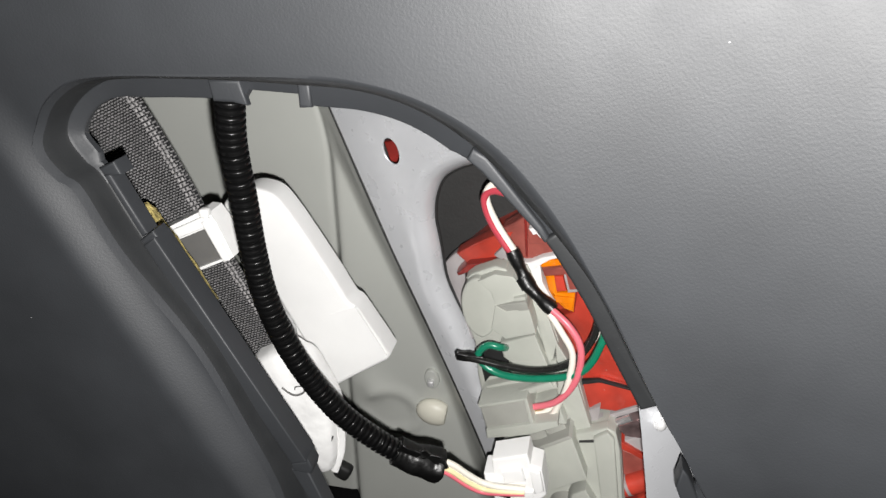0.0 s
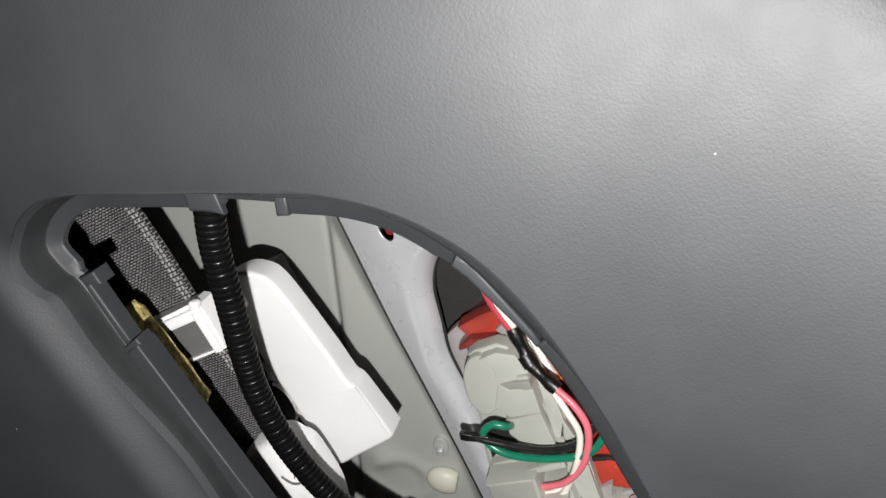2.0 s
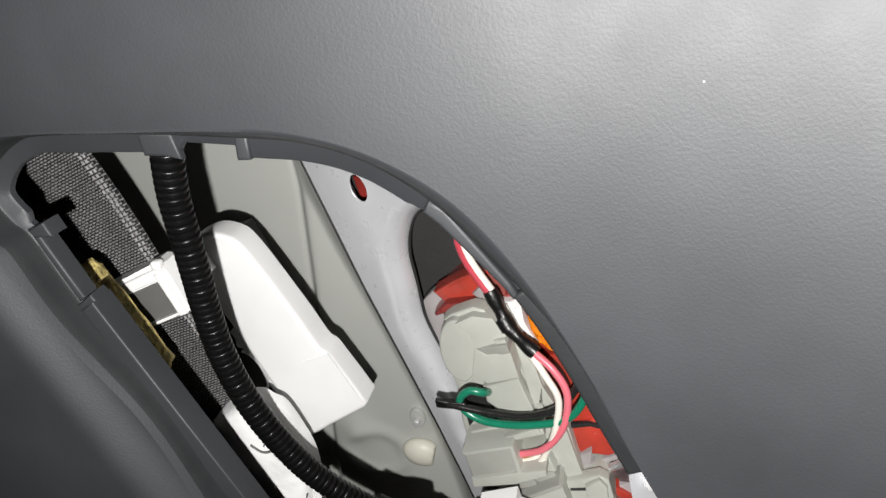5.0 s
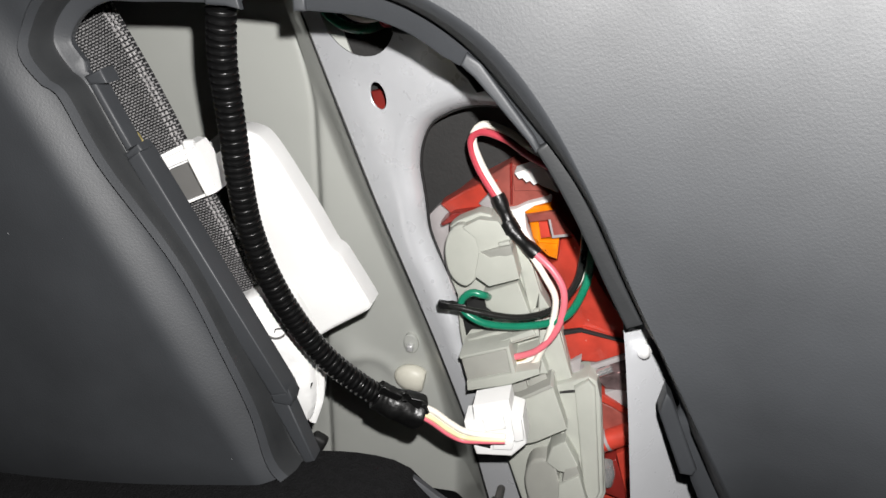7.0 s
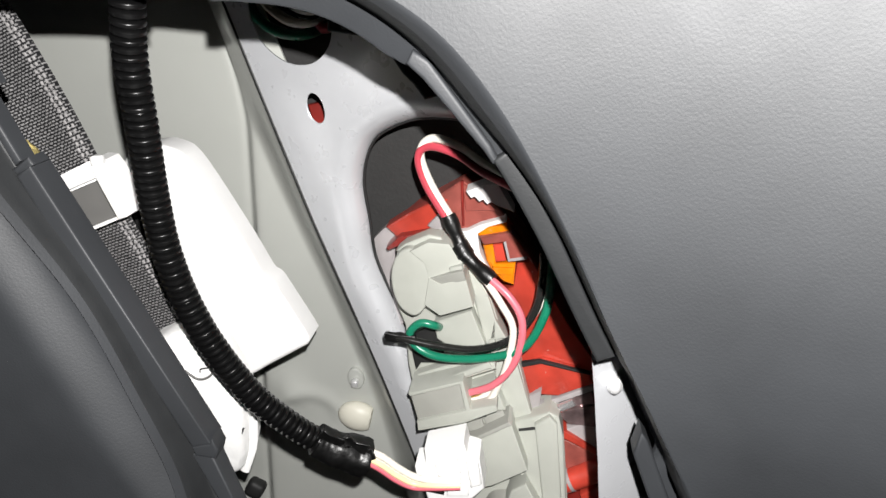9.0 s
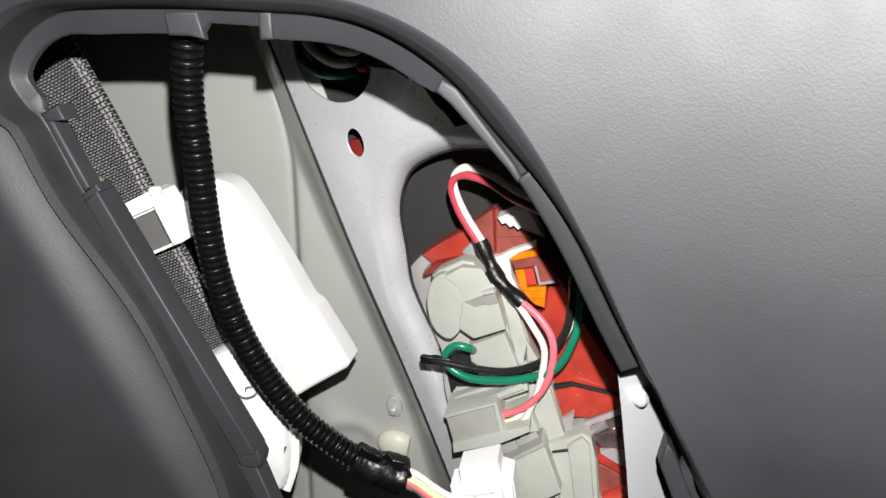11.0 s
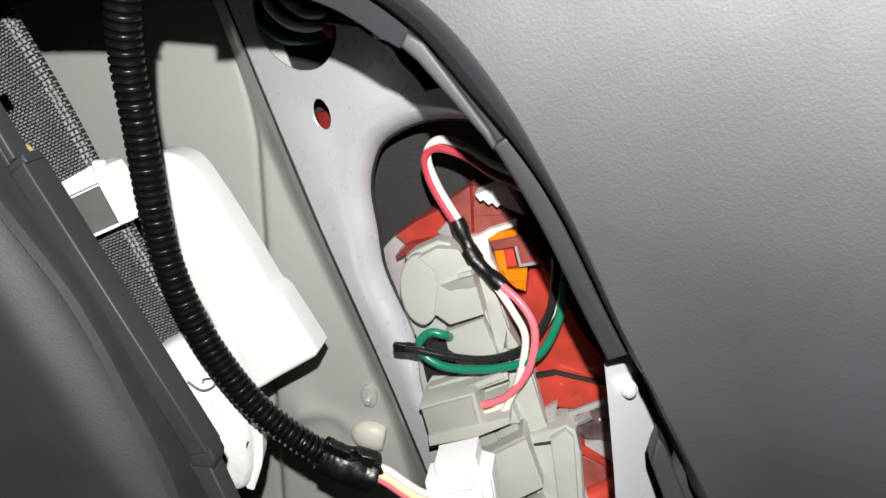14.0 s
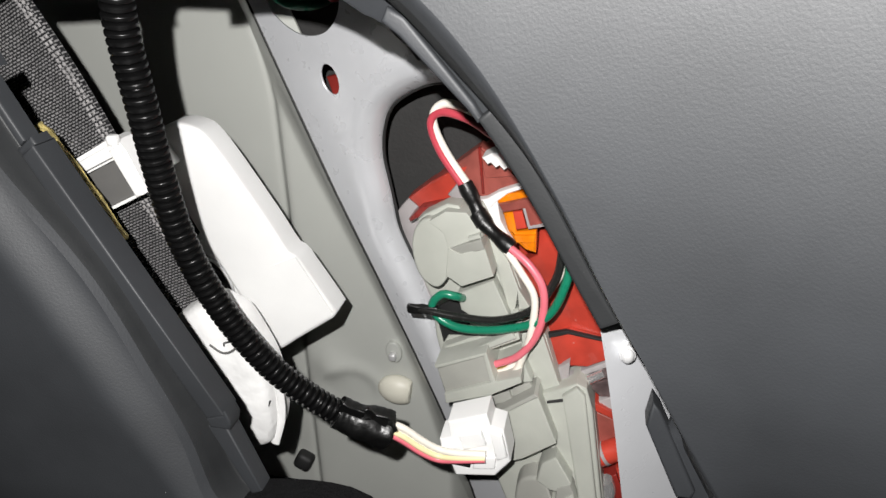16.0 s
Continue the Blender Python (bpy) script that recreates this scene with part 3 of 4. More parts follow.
part("cover_step", slab(uv([(0.016, 0.086), (0.0325, 0.0865), (0.0352, 0.120), (0.018, 0.1235)]), 0.3558, 0.3566, 0.0), WHITE, cover)
part("mounting_leg", slab(uv([(-0.020, 0.060), (-0.0075, 0.055), (-0.0065, 0.126), (-0.016, 0.122)]), 0.3640, 0.4120, 0.003), WHITE, cover)
part("spool_slot", slab(ellipse(-0.1735, 0.2150, 0.0060, 0.0125, 24), 0.3618, 0.3660, 0.0006), BLACK, cover, "dark oval spool opening")
part("spool_ring", sweep([(x, 0.3622, z) for x, z in ellipse(-0.1735, 0.2150, 0.0068, 0.0134, 24, 24)[-7:] + ellipse(-0.1735, 0.2150, 0.0068, 0.0134, 24, 24)[:6]], 0.0008, 40, 8), STEEL, cover, "bright rim of the spool opening")
part("plate_hole", slab(ellipse(-0.1640, 0.1780, 0.0032, 0.0046, 24), 0.3630, 0.3660, 0.0004), BLACK, cover, "dark round hole")
part("bolt_boss", moved(lump((0.008, 0.006, 0.008)), Matrix.Translation(local(-0.012, 0.066, 0.362))), STEEL, cover, "bright metal bolt")
part("mounting_bracket", slab(uv([(-0.04, 0.085), (0.006, 0.080), (0.006, 0.11), (-0.04, 0.115)]), 0.3710, 0.3780, 0.001), BLACK, cover, "black bracket")

# crumpled white sheet below the belt
def crumpled():
    out = catmull([(-0.165, 0.222), (-0.153, 0.2265), (-0.147, 0.2235), (-0.141, 0.2205), (-0.134, 0.207), (-0.129, 0.193), (-0.1275, 0.176), (-0.1285, 0.161), (-0.134, 0.150), (-0.150, 0.150), (-0.172, 0.175), (-0.176, 0.210)], 70, True)
    bm = bmesh.new()
    c = out.mean(0)
    rings = []
    for k, y in ((1.0, 0.335), (1.0, 0.3195), (0.97, 0.3168), (0.92, 0.3150), (0.8, 0.3138), (0.65, 0.3130), (0.5, 0.3128), (0.35, 0.3126), (0.2, 0.3125), (0.06, 0.3125)):
        ring = []
        for x, z in c + (out - c) * k:
            q = Vector((x, 0, z))
            dent = 0.0 if y > 0.33 else noise.noise(q * 45) * 0.0018 + abs(noise.noise(q * 130 + Vector((3, 1, 0)))) * 0.0008
            ring.append(bm.verts.new((x, y + dent, z)))
        rings.append(ring)
    n = len(out)
    for a, b in zip(rings, rings[1:]):
        for j in range(n):
            bm.faces.new((a[j], a[(j + 1) % n], b[(j + 1) % n], b[j]))
    bm.faces.new(rings[-1])
    bm.faces.new(rings[0])
    return bm


wrap = part("foam_sheet", crumpled(), FOAMWHITE)
tagged(wrap, "crumpled white foam sheet wrapped behind the trim edge", "foam sheet")
part("folded_edge", sweep([(-0.1275, 0.319, 0.196), (-0.1255, 0.321, 0.183), (-0.1262, 0.321, 0.166), (-0.131, 0.320, 0.150)], 0.0022, 40, 10, 0.5), FOAMWHITE, wrap)
part("tear", sweep([(-0.152, 0.3122, 0.209), (-0.146, 0.3120, 0.2055), (-0.1405, 0.3125, 0.2075), (-0.138, 0.3135, 0.213)], 0.0005, 24, 6), SLOT, wrap, "dark torn crease")
part("tear", sweep([(-0.1285, 0.3165, 0.178), (-0.131, 0.3155, 0.171), (-0.134, 0.315, 0.166)], 0.0006, 24, 6), BLACK, wrap, "dark torn crease")

for dx, dz, curl in ((0.0, 0.0, 0.003), (0.0035, 0.004, -0.002), (0.0065, 0.0075, 0.0025)):
    part("fibre", sweep([(-0.1445 + dx, 0.3115, 0.2095 + dz), (-0.1430 + dx, 0.3100, 0.2125 + dz), (-0.1405 + dx + curl, 0.3105, 0.2140 + dz), (-0.1395 + dx, 0.3110, 0.2175 + dz)], 0.00022, 20, 6), BLACK, wrap, "frayed dark fibre")

plug = lump((0.0130, 0.012, 0.0130))
plug = part("rubber_plug", moved(plug, pose(-0.1795, 0.4455, 0.0265, -10, 28, 0)), BLACK)
tagged(plug, "square black rubber plug in the grey body panel", "plug")

# foam strip stuck behind the trim edge
strip = part("foam_strip", moved(lump((0.0125, 0.022, 0.056), 5, 0.0016, 260, 4), pose(-0.1863, 0.2870, 0.2889, 0, -28, 0)), FOAM)
tagged(strip, "yellowed crumbling foam strip stuck behind the trim edge", "foam strip")

# cream clip and small bolt on the body
stud = thing("trim_clip", (-0.1020, 0.442, 0.105), "cream nylon trim clip pushed into the body", "clip")
bm = bmesh.new()
bmesh.ops.create_uvsphere(bm, u_segments=28, v_segments=16, radius=1)
for v in bm.verts:
    v.co = Vector((min(v.co.x, 0.66) * 0.0133, v.co.y * 0.007, v.co.z * 0.0104))
part("clip_head", moved(bm, pose(-0.1020, 0.4350, 0.1050, 0, 8, 0)), CREAM, stud)
part("clip_stem", sweep([(-0.1020, 0.437, 0.1050), (-0.1020, 0.452, 0.1050)], 0.0046, 6, 14), CREAM, stud)
bolt = thing("body_bolt", (-0.1040, 0.436, 0.1330), "small zinc bolt in the grey body panel", "bolt")
part("bolt_head", moved(lump((0.0046, 0.005, 0.0052)), Matrix.Translation((-0.1036, 0.4335, 0.1310))), STEEL, bolt)
part("bolt_washer", slab(ellipse(-0.1036, 0.1325, 0.0052, 0.0075, 10), 0.4355, 0.442, 0.0010), BODY, bolt)

# ---- corrugated loom with taped end, wires and white connector ----
LOOM_LINE = [(-0.1350, 0.2735, 0.402), (-0.1370, 0.2745, 0.3720), (-0.1405, 0.278, 0.351), (-0.1415, 0.282, 0.326), (-0.1425, 0.286, 0.3000), (-0.1415, 0.289, 0.277), (-0.1365, 0.292, 0.2535), (-0.1275, 0.295, 0.2310), (-0.1145, 0.299, 0.2085), (-0.098, 0.303, 0.1915), (-0.0845, 0.306, 0.1815)]
harness = thing("wiring_harness", LOOM_LINE[5], "black corrugated wiring loom with taped end and white connector", "wiring harness")
PITCH, R0 = 0.0029, 0.0057


def ribbed(s):
    k = (s / PITCH) % 1
    return R0 - 0.0023 * (1 - min(1.0, 1.25 * abs(math.sin(math.pi * k))) ** 0.55)


part("corrugated_loom", sweep(LOOM_LINE, ribbed, 1300, 28), LOOM, harness)


def taped(s):
    return 0.0070 + 0.0002 * math.sin(s * 290 + 1) + 0.0016 * step(0.0, 0.018, s)


TAPE_LINE = [(-0.0900, 0.3047, 0.1855), (-0.083, 0.3065, 0.1808), (-0.0745, 0.3090, 0.1765), (-0.0685, 0.3105, 0.1735)]
bm = sweep(TAPE_LINE, taped, 120, 28)
for v in bm.verts:
    v.co += noise.noise_vector(v.co * 150) * 0.0009 + noise.noise_vector(v.co * 420) * 0.0003
part("tape_wrap", bm, TAPE, harness, "wrinkled black vinyl tape")
part("tape_end", moved(lump((0.011, 0.0012, 0.006), 4, 0.0012, 300, 2), pose(-0.0815, 0.3000, 0.1905, 20, 30, 12)), TAPE, harness, "loose curled tape end")
part("tape_end", moved(lump((0.0065, 0.0012, 0.0045), 3, 0.0014, 380, 11), pose(-0.0745, 0.3010, 0.1895, 15, 55, 20)), TAPE, harness, "loose curled tape end")
part("tape_end", moved(lump((0.0050, 0.0014, 0.0060), 3, 0.0012, 380, 5), pose(-0.0668, 0.3060, 0.1795, 5, 70, -10)), TAPE, harness, "loose curled tape end")
part("tape_end", moved(lump((0.010, 0.0012, 0.005), 4, 0.0012, 300, 7), pose(-0.0715, 0.3040, 0.1850, 10, 22, 5)), TAPE, harness, "loose curled tape end")
for dz, dy, m, r in ((0.0050, 0.000, W_WHITE, 0.0017), (0.0030, 0.0006, W_WHITE, 0.0016), (0.0010, -0.0010, W_YELLOW, 0.0014), (-0.0016, -0.0010, W_PINK, 0.0015), (-0.0006, 0.0032, W_WHITE, 0.0017)):
    part("wire", sweep([(-0.072, 0.312 + dy, 0.1740 + dz * 0.7), (-0.0630, 0.3130 + dy, 0.1690 + dz), (-0.0550, 0.3145 + dy, 0.1622 + dz), (-0.0473, 0.316 + dy, 0.1577 + dz * 0.8), (-0.0382, 0.3150 + dy, 0.1590 + dz * 0.5), (-0.0255, 0.3155 + dy, 0.1605 + dz * 0.3)], r, 50, 10), m, harness)
# thick black tube added for the shadow under the wires and connector
part("wire", sweep([(-0.066, 0.321, 0.166), (-0.0565, 0.322, 0.1575), (-0.045, 0.322, 0.1535), (-0.033, 0.322, 0.1520)], 0.0034, 50, 12), W_BLACK, harness)
conn = part("connector", slab([(-0.0476, 0.1642), (-0.0423, 0.1656), (-0.0435, 0.1747), (-0.0255, 0.1815), (-0.0236, 0.1747), (-0.0178, 0.1733), (-0.0144, 0.1565), (-0.0216, 0.1468), (-0.0404, 0.1444), (-0.0423, 0.1502), (-0.0457, 0.1517)], 0.3195, 0.3340, 0.0012), WHITE, harness, "white nylon connector")
part("latch", slab([(-0.0384, 0.1695), (-0.0279, 0.1734), (-0.0255, 0.1657), (-0.0360, 0.1618)], 0.3170, 0.3198, 0.0008), WHITE, conn)
part("latch", slab([(-0.0240, 0.1734), (-0.0183, 0.1722), (-0.0159, 0.1599), (-0.0207, 0.1575)], 0.3175, 0.3198, 0.0008), WHITE, conn)
part("key_rib", slab([(-0.0461, 0.1618), (-0.0288, 0.1666), (-0.0279, 0.1642), (-0.0457, 0.1594)], 0.3182, 0.3198, 0.0005), WHITE, conn)
part("key_rib", slab([(-0.0317, 0.1575), (-0.0211, 0.1589), (-0.0216, 0.1522), (-0.0317, 0.1508)], 0.3178, 0.3198, 0.0006), WHITE, conn)

# ---- tail lamp ----
def lean(x, z):
    """The lamp stands turned: its inboard edge lies deeper than its outer one."""
    return min(max(-0.38 * (x + 0.018), -0.012), 0.03)


lamp = thing("tail_lamp", (-0.01, 0.39, 0.18), "red tail lamp seen from behind with grey bulb holders", "tail lamp")
housing = part("housing", slab([(-0.0784, 0.2488), (-0.0613, 0.2659), (-0.0374, 0.2823), (-0.0201, 0.2793), (-0.0029, 0.2569), (0.0151, 0.2279), (0.0334, 0.1992), (0.0416, 0.1560), (0.0522, 0.0821), (0.0146, 0.0522), (-0.0127, 0.0691), (-0.0478, 0.1403), (-0.0690, 0.1926), (-0.0832, 0.2185)], 0.3765, 0.4020, 0.003, tilt=lean), RED, lamp)
part("lens_flange", slab([(-0.0873, 0.2340), (-0.0846, 0.2448), (-0.0758, 0.2554), (-0.0655, 0.2633), (-0.0550, 0.2582), (-0.0701, 0.2458), (-0.0716, 0.2366), (-0.0730, 0.2237), (-0.0677, 0.2107), (-0.0655, 0.2021), (-0.0702, 0.1986), (-0.0781, 0.2092), (-0.0852, 0.2219)], 0.3715, 0.3775, 0.0009, tilt=lean, round_n=70), FROST, housing)
part("lens_ridge", slab([(-0.0758, 0.2565), (-0.0630, 0.2672), (-0.0496, 0.2761), (-0.0427, 0.2789), (-0.0484, 0.2675), (-0.0467, 0.2608), (-0.0523, 0.2562), (-0.0754, 0.2460), (-0.0700, 0.2529)], 0.3655, 0.3770, 0.0015, tilt=lean), RED, housing)
# light glinting on the ridge, put in as a pale plate
part("lens_glint", slab([(-0.0530, 0.2636), (-0.0463, 0.2722), (-0.0433, 0.2642), (-0.0476, 0.2611)], 0.3625, 0.3656, 0.0006, tilt=lean), FROST, housing)
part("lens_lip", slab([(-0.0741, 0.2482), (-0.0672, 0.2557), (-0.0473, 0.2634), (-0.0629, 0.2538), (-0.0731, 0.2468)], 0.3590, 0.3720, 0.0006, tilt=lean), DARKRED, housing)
part("lens_facet", slab([(-0.0491, 0.2786), (-0.0368, 0.2887), (-0.0282, 0.2840), (-0.0164, 0.2769), (-0.0148, 0.2731), (-0.0351, 0.2640), (-0.0439, 0.2672)], 0.3660, 0.3770, 0.0015, tilt=lean), DUSTY, housing)
part("lens_facet", slab([(-0.0367, 0.2879), (-0.0288, 0.2836), (-0.0193, 0.2779), (-0.0341, 0.2743)], 0.3648, 0.3662, 0.0005, tilt=lean), DUSTY, housing)
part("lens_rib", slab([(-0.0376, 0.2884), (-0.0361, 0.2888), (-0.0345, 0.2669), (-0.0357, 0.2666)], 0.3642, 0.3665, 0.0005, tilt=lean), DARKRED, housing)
part("lens_rim", slab([(-0.0405, 0.2632), (-0.0326, 0.2661), (-0.0268, 0.2704), (-0.0151, 0.2763), (-0.0144, 0.2744), (-0.0226, 0.2703), (-0.0282, 0.2651), (-0.0304, 0.2617)], 0.3610, 0.3680, 0.0008, tilt=lean), LABEL, housing)
part("white_reflector", slab([(-0.0335, 0.2621), (-0.0276, 0.2658), (-0.0260, 0.2568), (-0.0228, 0.2513), (-0.0187, 0.2461), (-0.0222, 0.2434), (-0.0306, 0.2507)], 0.3612, 0.3700, 0.0008, tilt=lean), LABEL, housing)
amber = part("amber_cap", slab([(-0.0283, 0.2662), (-0.0229, 0.2704), (-0.0145, 0.2725), (-0.0119, 0.2689), (-0.0263, 0.2639)], 0.3612, 0.3700, 0.0012, tilt=lean), AMBER, housing, "glossy amber bulb cap")
part("amber_body", slab([(-0.0248, 0.2608), (-0.0177, 0.2628), (-0.0181, 0.2529), (-0.0088, 0.2559), (-0.0089, 0.2445), (-0.0137, 0.2449), (-0.0195, 0.2490), (-0.0226, 0.2533)], 0.3605, 0.3700, 0.0014, tilt=lean), AMBER, amber, "glossy amber bulb cap")
part("amber_step", slab([(-0.0191, 0.2516), (-0.0092, 0.2538), (-0.0094, 0.2500), (-0.0182, 0.2481)], 0.3592, 0.3610, 0.0005, tilt=lean), AMBER, amber)
part("red_window", slab([(-0.0200, 0.2630), (-0.0155, 0.2642), (-0.0132, 0.2565), (-0.0181, 0.2545)], 0.3590, 0.3612, 0.0006, tilt=lean), RED, amber)
part("bracket", slab([(-0.0265, 0.2654), (-0.0119, 0.2713), (-0.0059, 0.2651), (-0.0018, 0.2611), (-0.0118, 0.2573), (-0.0146, 0.2658), (-0.0241, 0.2621)], 0.3580, 0.3608, 0.0007, tilt=lean), DUSTY, amber)
part("bracket_edge", slab([(-0.0151, 0.2659), (-0.0140, 0.2665), (-0.0116, 0.2585), (-0.0041, 0.2616), (-0.0037, 0.2602), (-0.0123, 0.2568)], 0.3576, 0.3584, 0.0002, tilt=lean), FROST, amber)
part("reflector_side", slab([(-0.0133, 0.2678), (-0.0022, 0.2566), (0.0055, 0.2445), (0.0168, 0.2280), (0.0326, 0.2078), (0.0316, 0.2021), (0.0085, 0.2062), (-0.0046, 0.1984), (-0.0130, 0.2109), (-0.0193, 0.2319), (-0.0088, 0.2396), (-0.0082, 0.2518), (-0.0020, 0.2545)], 0.3700, 0.3775, 0.0012, tilt=lean), RED, housing)
part("reflector_shelf", slab([(-0.0048, 0.1989), (0.0079, 0.2065), (0.0308, 0.2023), (0.0337, 0.1975), (0.0171, 0.1884), (0.0004, 0.1847)], 0.3660, 0.3770, 0.0012, tilt=lean), RED, housing)
part("reflector_gap", slab([(-0.0085, 0.1994), (0.0066, 0.2068), (0.0309, 0.2041), (0.0312, 0.2031), (0.0075, 0.2055), (-0.0041, 0.1989)], 0.3640, 0.3665, 0.0003, tilt=lean), BLACK, housing)
part("dusty_edge", slab([(0.0026, 0.1847), (0.0091, 0.1909), (0.0089, 0.1749), (0.0034, 0.1739), (0.0046, 0.1804)], 0.3640, 0.3770, 0.0008, tilt=lean), FROST, housing)
part("chrome_bowl", slab([(0.0085, 0.1780), (0.0338, 0.1931), (0.0374, 0.1756), (0.0214, 0.1731), (0.0103, 0.1728)], 0.3680, 0.3775, 0.0012, tilt=lean), SMOKED, housing)
part("bowl_edge", slab([(0.0087, 0.1822), (0.0332, 0.1970), (0.0335, 0.1942), (0.0097, 0.1797)], 0.3650, 0.3690, 0.0004, tilt=lean), FROST, housing)
part("bowl_shade", slab([(0.0176, 0.1791), (0.0359, 0.1854), (0.0376, 0.1726), (0.0238, 0.1727)], 0.3660, 0.3685, 0.0008, tilt=lean), SMOKED, housing)
part("white_corner", slab([(0.0225, 0.1681), (0.0371, 0.1769), (0.0399, 0.1565), (0.0268, 0.1635)], 0.3670, 0.3775, 0.0006, tilt=lean), FROST, housing)
part("lower_rib", slab([(0.0210, 0.1704), (0.0393, 0.1598), (0.0397, 0.1568), (0.0217, 0.1653)], 0.3645, 0.3760, 0.0006, tilt=lean), RED, housing)
part("lower_lens", slab([(0.0214, 0.1627), (0.0401, 0.1550), (0.0417, 0.1475), (0.0245, 0.1408)], 0.3680, 0.3775, 0.001, tilt=lean), DUSTY, housing)
# shade low in the lens, put in as a plate of deeper red
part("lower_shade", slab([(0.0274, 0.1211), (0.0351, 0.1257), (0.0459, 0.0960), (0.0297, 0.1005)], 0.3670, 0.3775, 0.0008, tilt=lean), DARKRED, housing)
part("lower_strip", slab([(0.0345, 0.1301), (0.0434, 0.1381), (0.0510, 0.0914), (0.0452, 0.0954)], 0.3655, 0.3775, 0.001, tilt=lean), RED, housing)
part("red_tube", sweep([(x, 0.354, z) for x, z in [(0.0243, 0.1367), (0.0336, 0.1423), (0.0433, 0.1486)]], 0.0060, 12, 20), RED, housing)
part("tube_band", sweep([(x, 0.354, z) for x, z in [(0.0278, 0.1389), (0.0293, 0.1398)]], 0.0063, 6, 20), FROST, housing)
part("bulb", sweep([(x, 0.352, z) for x, z in [(0.0290, 0.1239), (0.0309, 0.1181), (0.0304, 0.1110)]], lambda s: 0.0045, 16, 18), CHROME, housing, "silvered bulb")
part("bulb", sweep([(x, 0.352, z) for x, z in [(0.0183, 0.1829), (0.0221, 0.1854), (0.0252, 0.1875)]], lambda s: 0.0022, 16, 18), CHROME, housing, "silvered bulb")
part("label", slab([(-0.0338, 0.2875), (-0.0257, 0.2921), (-0.0195, 0.2938), (-0.0112, 0.2822), (-0.0198, 0.2839), (-0.0219, 0.2849), (-0.0236, 0.2834), (-0.0257, 0.2852), (-0.0274, 0.2839), (-0.0296, 0.2858), (-0.0313, 0.2848)], 0.3545, 0.3660, 0.0003, tilt=lean), LABEL, lamp, "white paper tag with serrated edge")
part("lens_edge", slab([(-0.1205, 0.3125), (-0.096, 0.3185), (-0.096, 0.290), (-0.1140, 0.290)], 0.4060, 0.4110, 0.001), DARKRED, lamp)
holder = part("bulb_holder", slab(grown([(-0.0678, 0.2483), (-0.0639, 0.2533), (-0.0484, 0.2625), (-0.0344, 0.2643), (-0.0218, 0.2416), (-0.0150, 0.2241), (-0.0031, 0.2045), (0.0056, 0.1779), (-0.0091, 0.1666), (-0.0419, 0.1472), (-0.0505, 0.1595), (-0.0569, 0.1725), (-0.0600, 0.1866), (-0.0619, 0.2081), (-0.0666, 0.2174)]), 0.3580, 0.3715, 0.0012, tilt=lean), HOLDER, lamp, "pale grey nylon bulb holder")
part("spine", slab(grown([(-0.0346, 0.2546), (-0.0223, 0.2427), (-0.0157, 0.2259), (-0.0105, 0.2183), (-0.0160, 0.2151), (-0.0171, 0.2095), (-0.0142, 0.2053), (-0.0045, 0.2069), (0.0038, 0.1844), (0.0061, 0.1800), (-0.0048, 0.1704), (-0.0143, 0.1990), (-0.0208, 0.2168), (-0.0287, 0.2409)]), 0.3552, 0.3585, 0.0008, tilt=lean), HOLDER, holder)
part("socket_neck", slab(grown([(-0.0663, 0.2525), (-0.0620, 0.2569), (-0.0505, 0.2641), (-0.0449, 0.2643), (-0.0395, 0.2589), (-0.0514, 0.2569), (-0.0577, 0.2538)]), 0.3490, 0.3585, 0.0012, tilt=lean), HOLDER, holder)
part("socket", slab(grown([(-0.0676, 0.2407), (-0.0662, 0.2493), (-0.0621, 0.2554), (-0.0564, 0.2569), (-0.0507, 0.2521), (-0.0476, 0.2433), (-0.0491, 0.2324), (-0.0549, 0.2238), (-0.0616, 0.2250), (-0.0659, 0.2311)]), 0.3436, 0.3590, 0.0014, tilt=lean, round_n=56), HOLDER, holder)
part("socket_arm", slab(grown([(-0.0579, 0.2568), (-0.0493, 0.2626), (-0.0401, 0.2635), (-0.0343, 0.2578), (-0.0326, 0.2536), (-0.0484, 0.2449), (-0.0504, 0.2526)]), 0.3440, 0.3590, 0.0003, tilt=lambda x, z: lean(x, z) + 0.12 * (x + 0.045)), HOLDER, holder)
# slanted socket face, its shade put into the darker nylon colour
part("shaded_slant", slab(grown([(-0.0486, 0.2451), (-0.0325, 0.2539), (-0.0312, 0.2494), (-0.0425, 0.2427)]), 0.3433, 0.3590, 0.0003, tilt=lambda x, z: lean(x, z) + -0.25 * (z - 0.245)), HOLDER2, holder)
part("socket_arm", slab(grown([(-0.0424, 0.2433), (-0.0312, 0.2498), (-0.0270, 0.2370), (-0.0421, 0.2281), (-0.0500, 0.2314), (-0.0482, 0.2453)]), 0.3428, 0.3590, 0.0004, tilt=lean), HOLDER, holder)
part("socket_tab", slab(grown([(-0.0382, 0.2534), (-0.0335, 0.2557), (-0.0331, 0.2542), (-0.0377, 0.2519)]), 0.3425, 0.3600, 0.0004, tilt=lean), HOLDER, holder)
part("terminal_block", slab(grown([(-0.0455, 0.2190), (-0.0279, 0.2307), (-0.0203, 0.2149), (-0.0310, 0.2065), (-0.0437, 0.2111)]), 0.3495, 0.3590, 0.001, tilt=lean), HOLDER, holder)
part("key_slot", slab([(-0.0598, 0.2035), (-0.0446, 0.2165), (-0.0401, 0.1954), (-0.0525, 0.1914), (-0.0554, 0.1859)], 0.3545, 0.3584, 0.0004, tilt=lean), BLACK, holder, "dark empty slot")
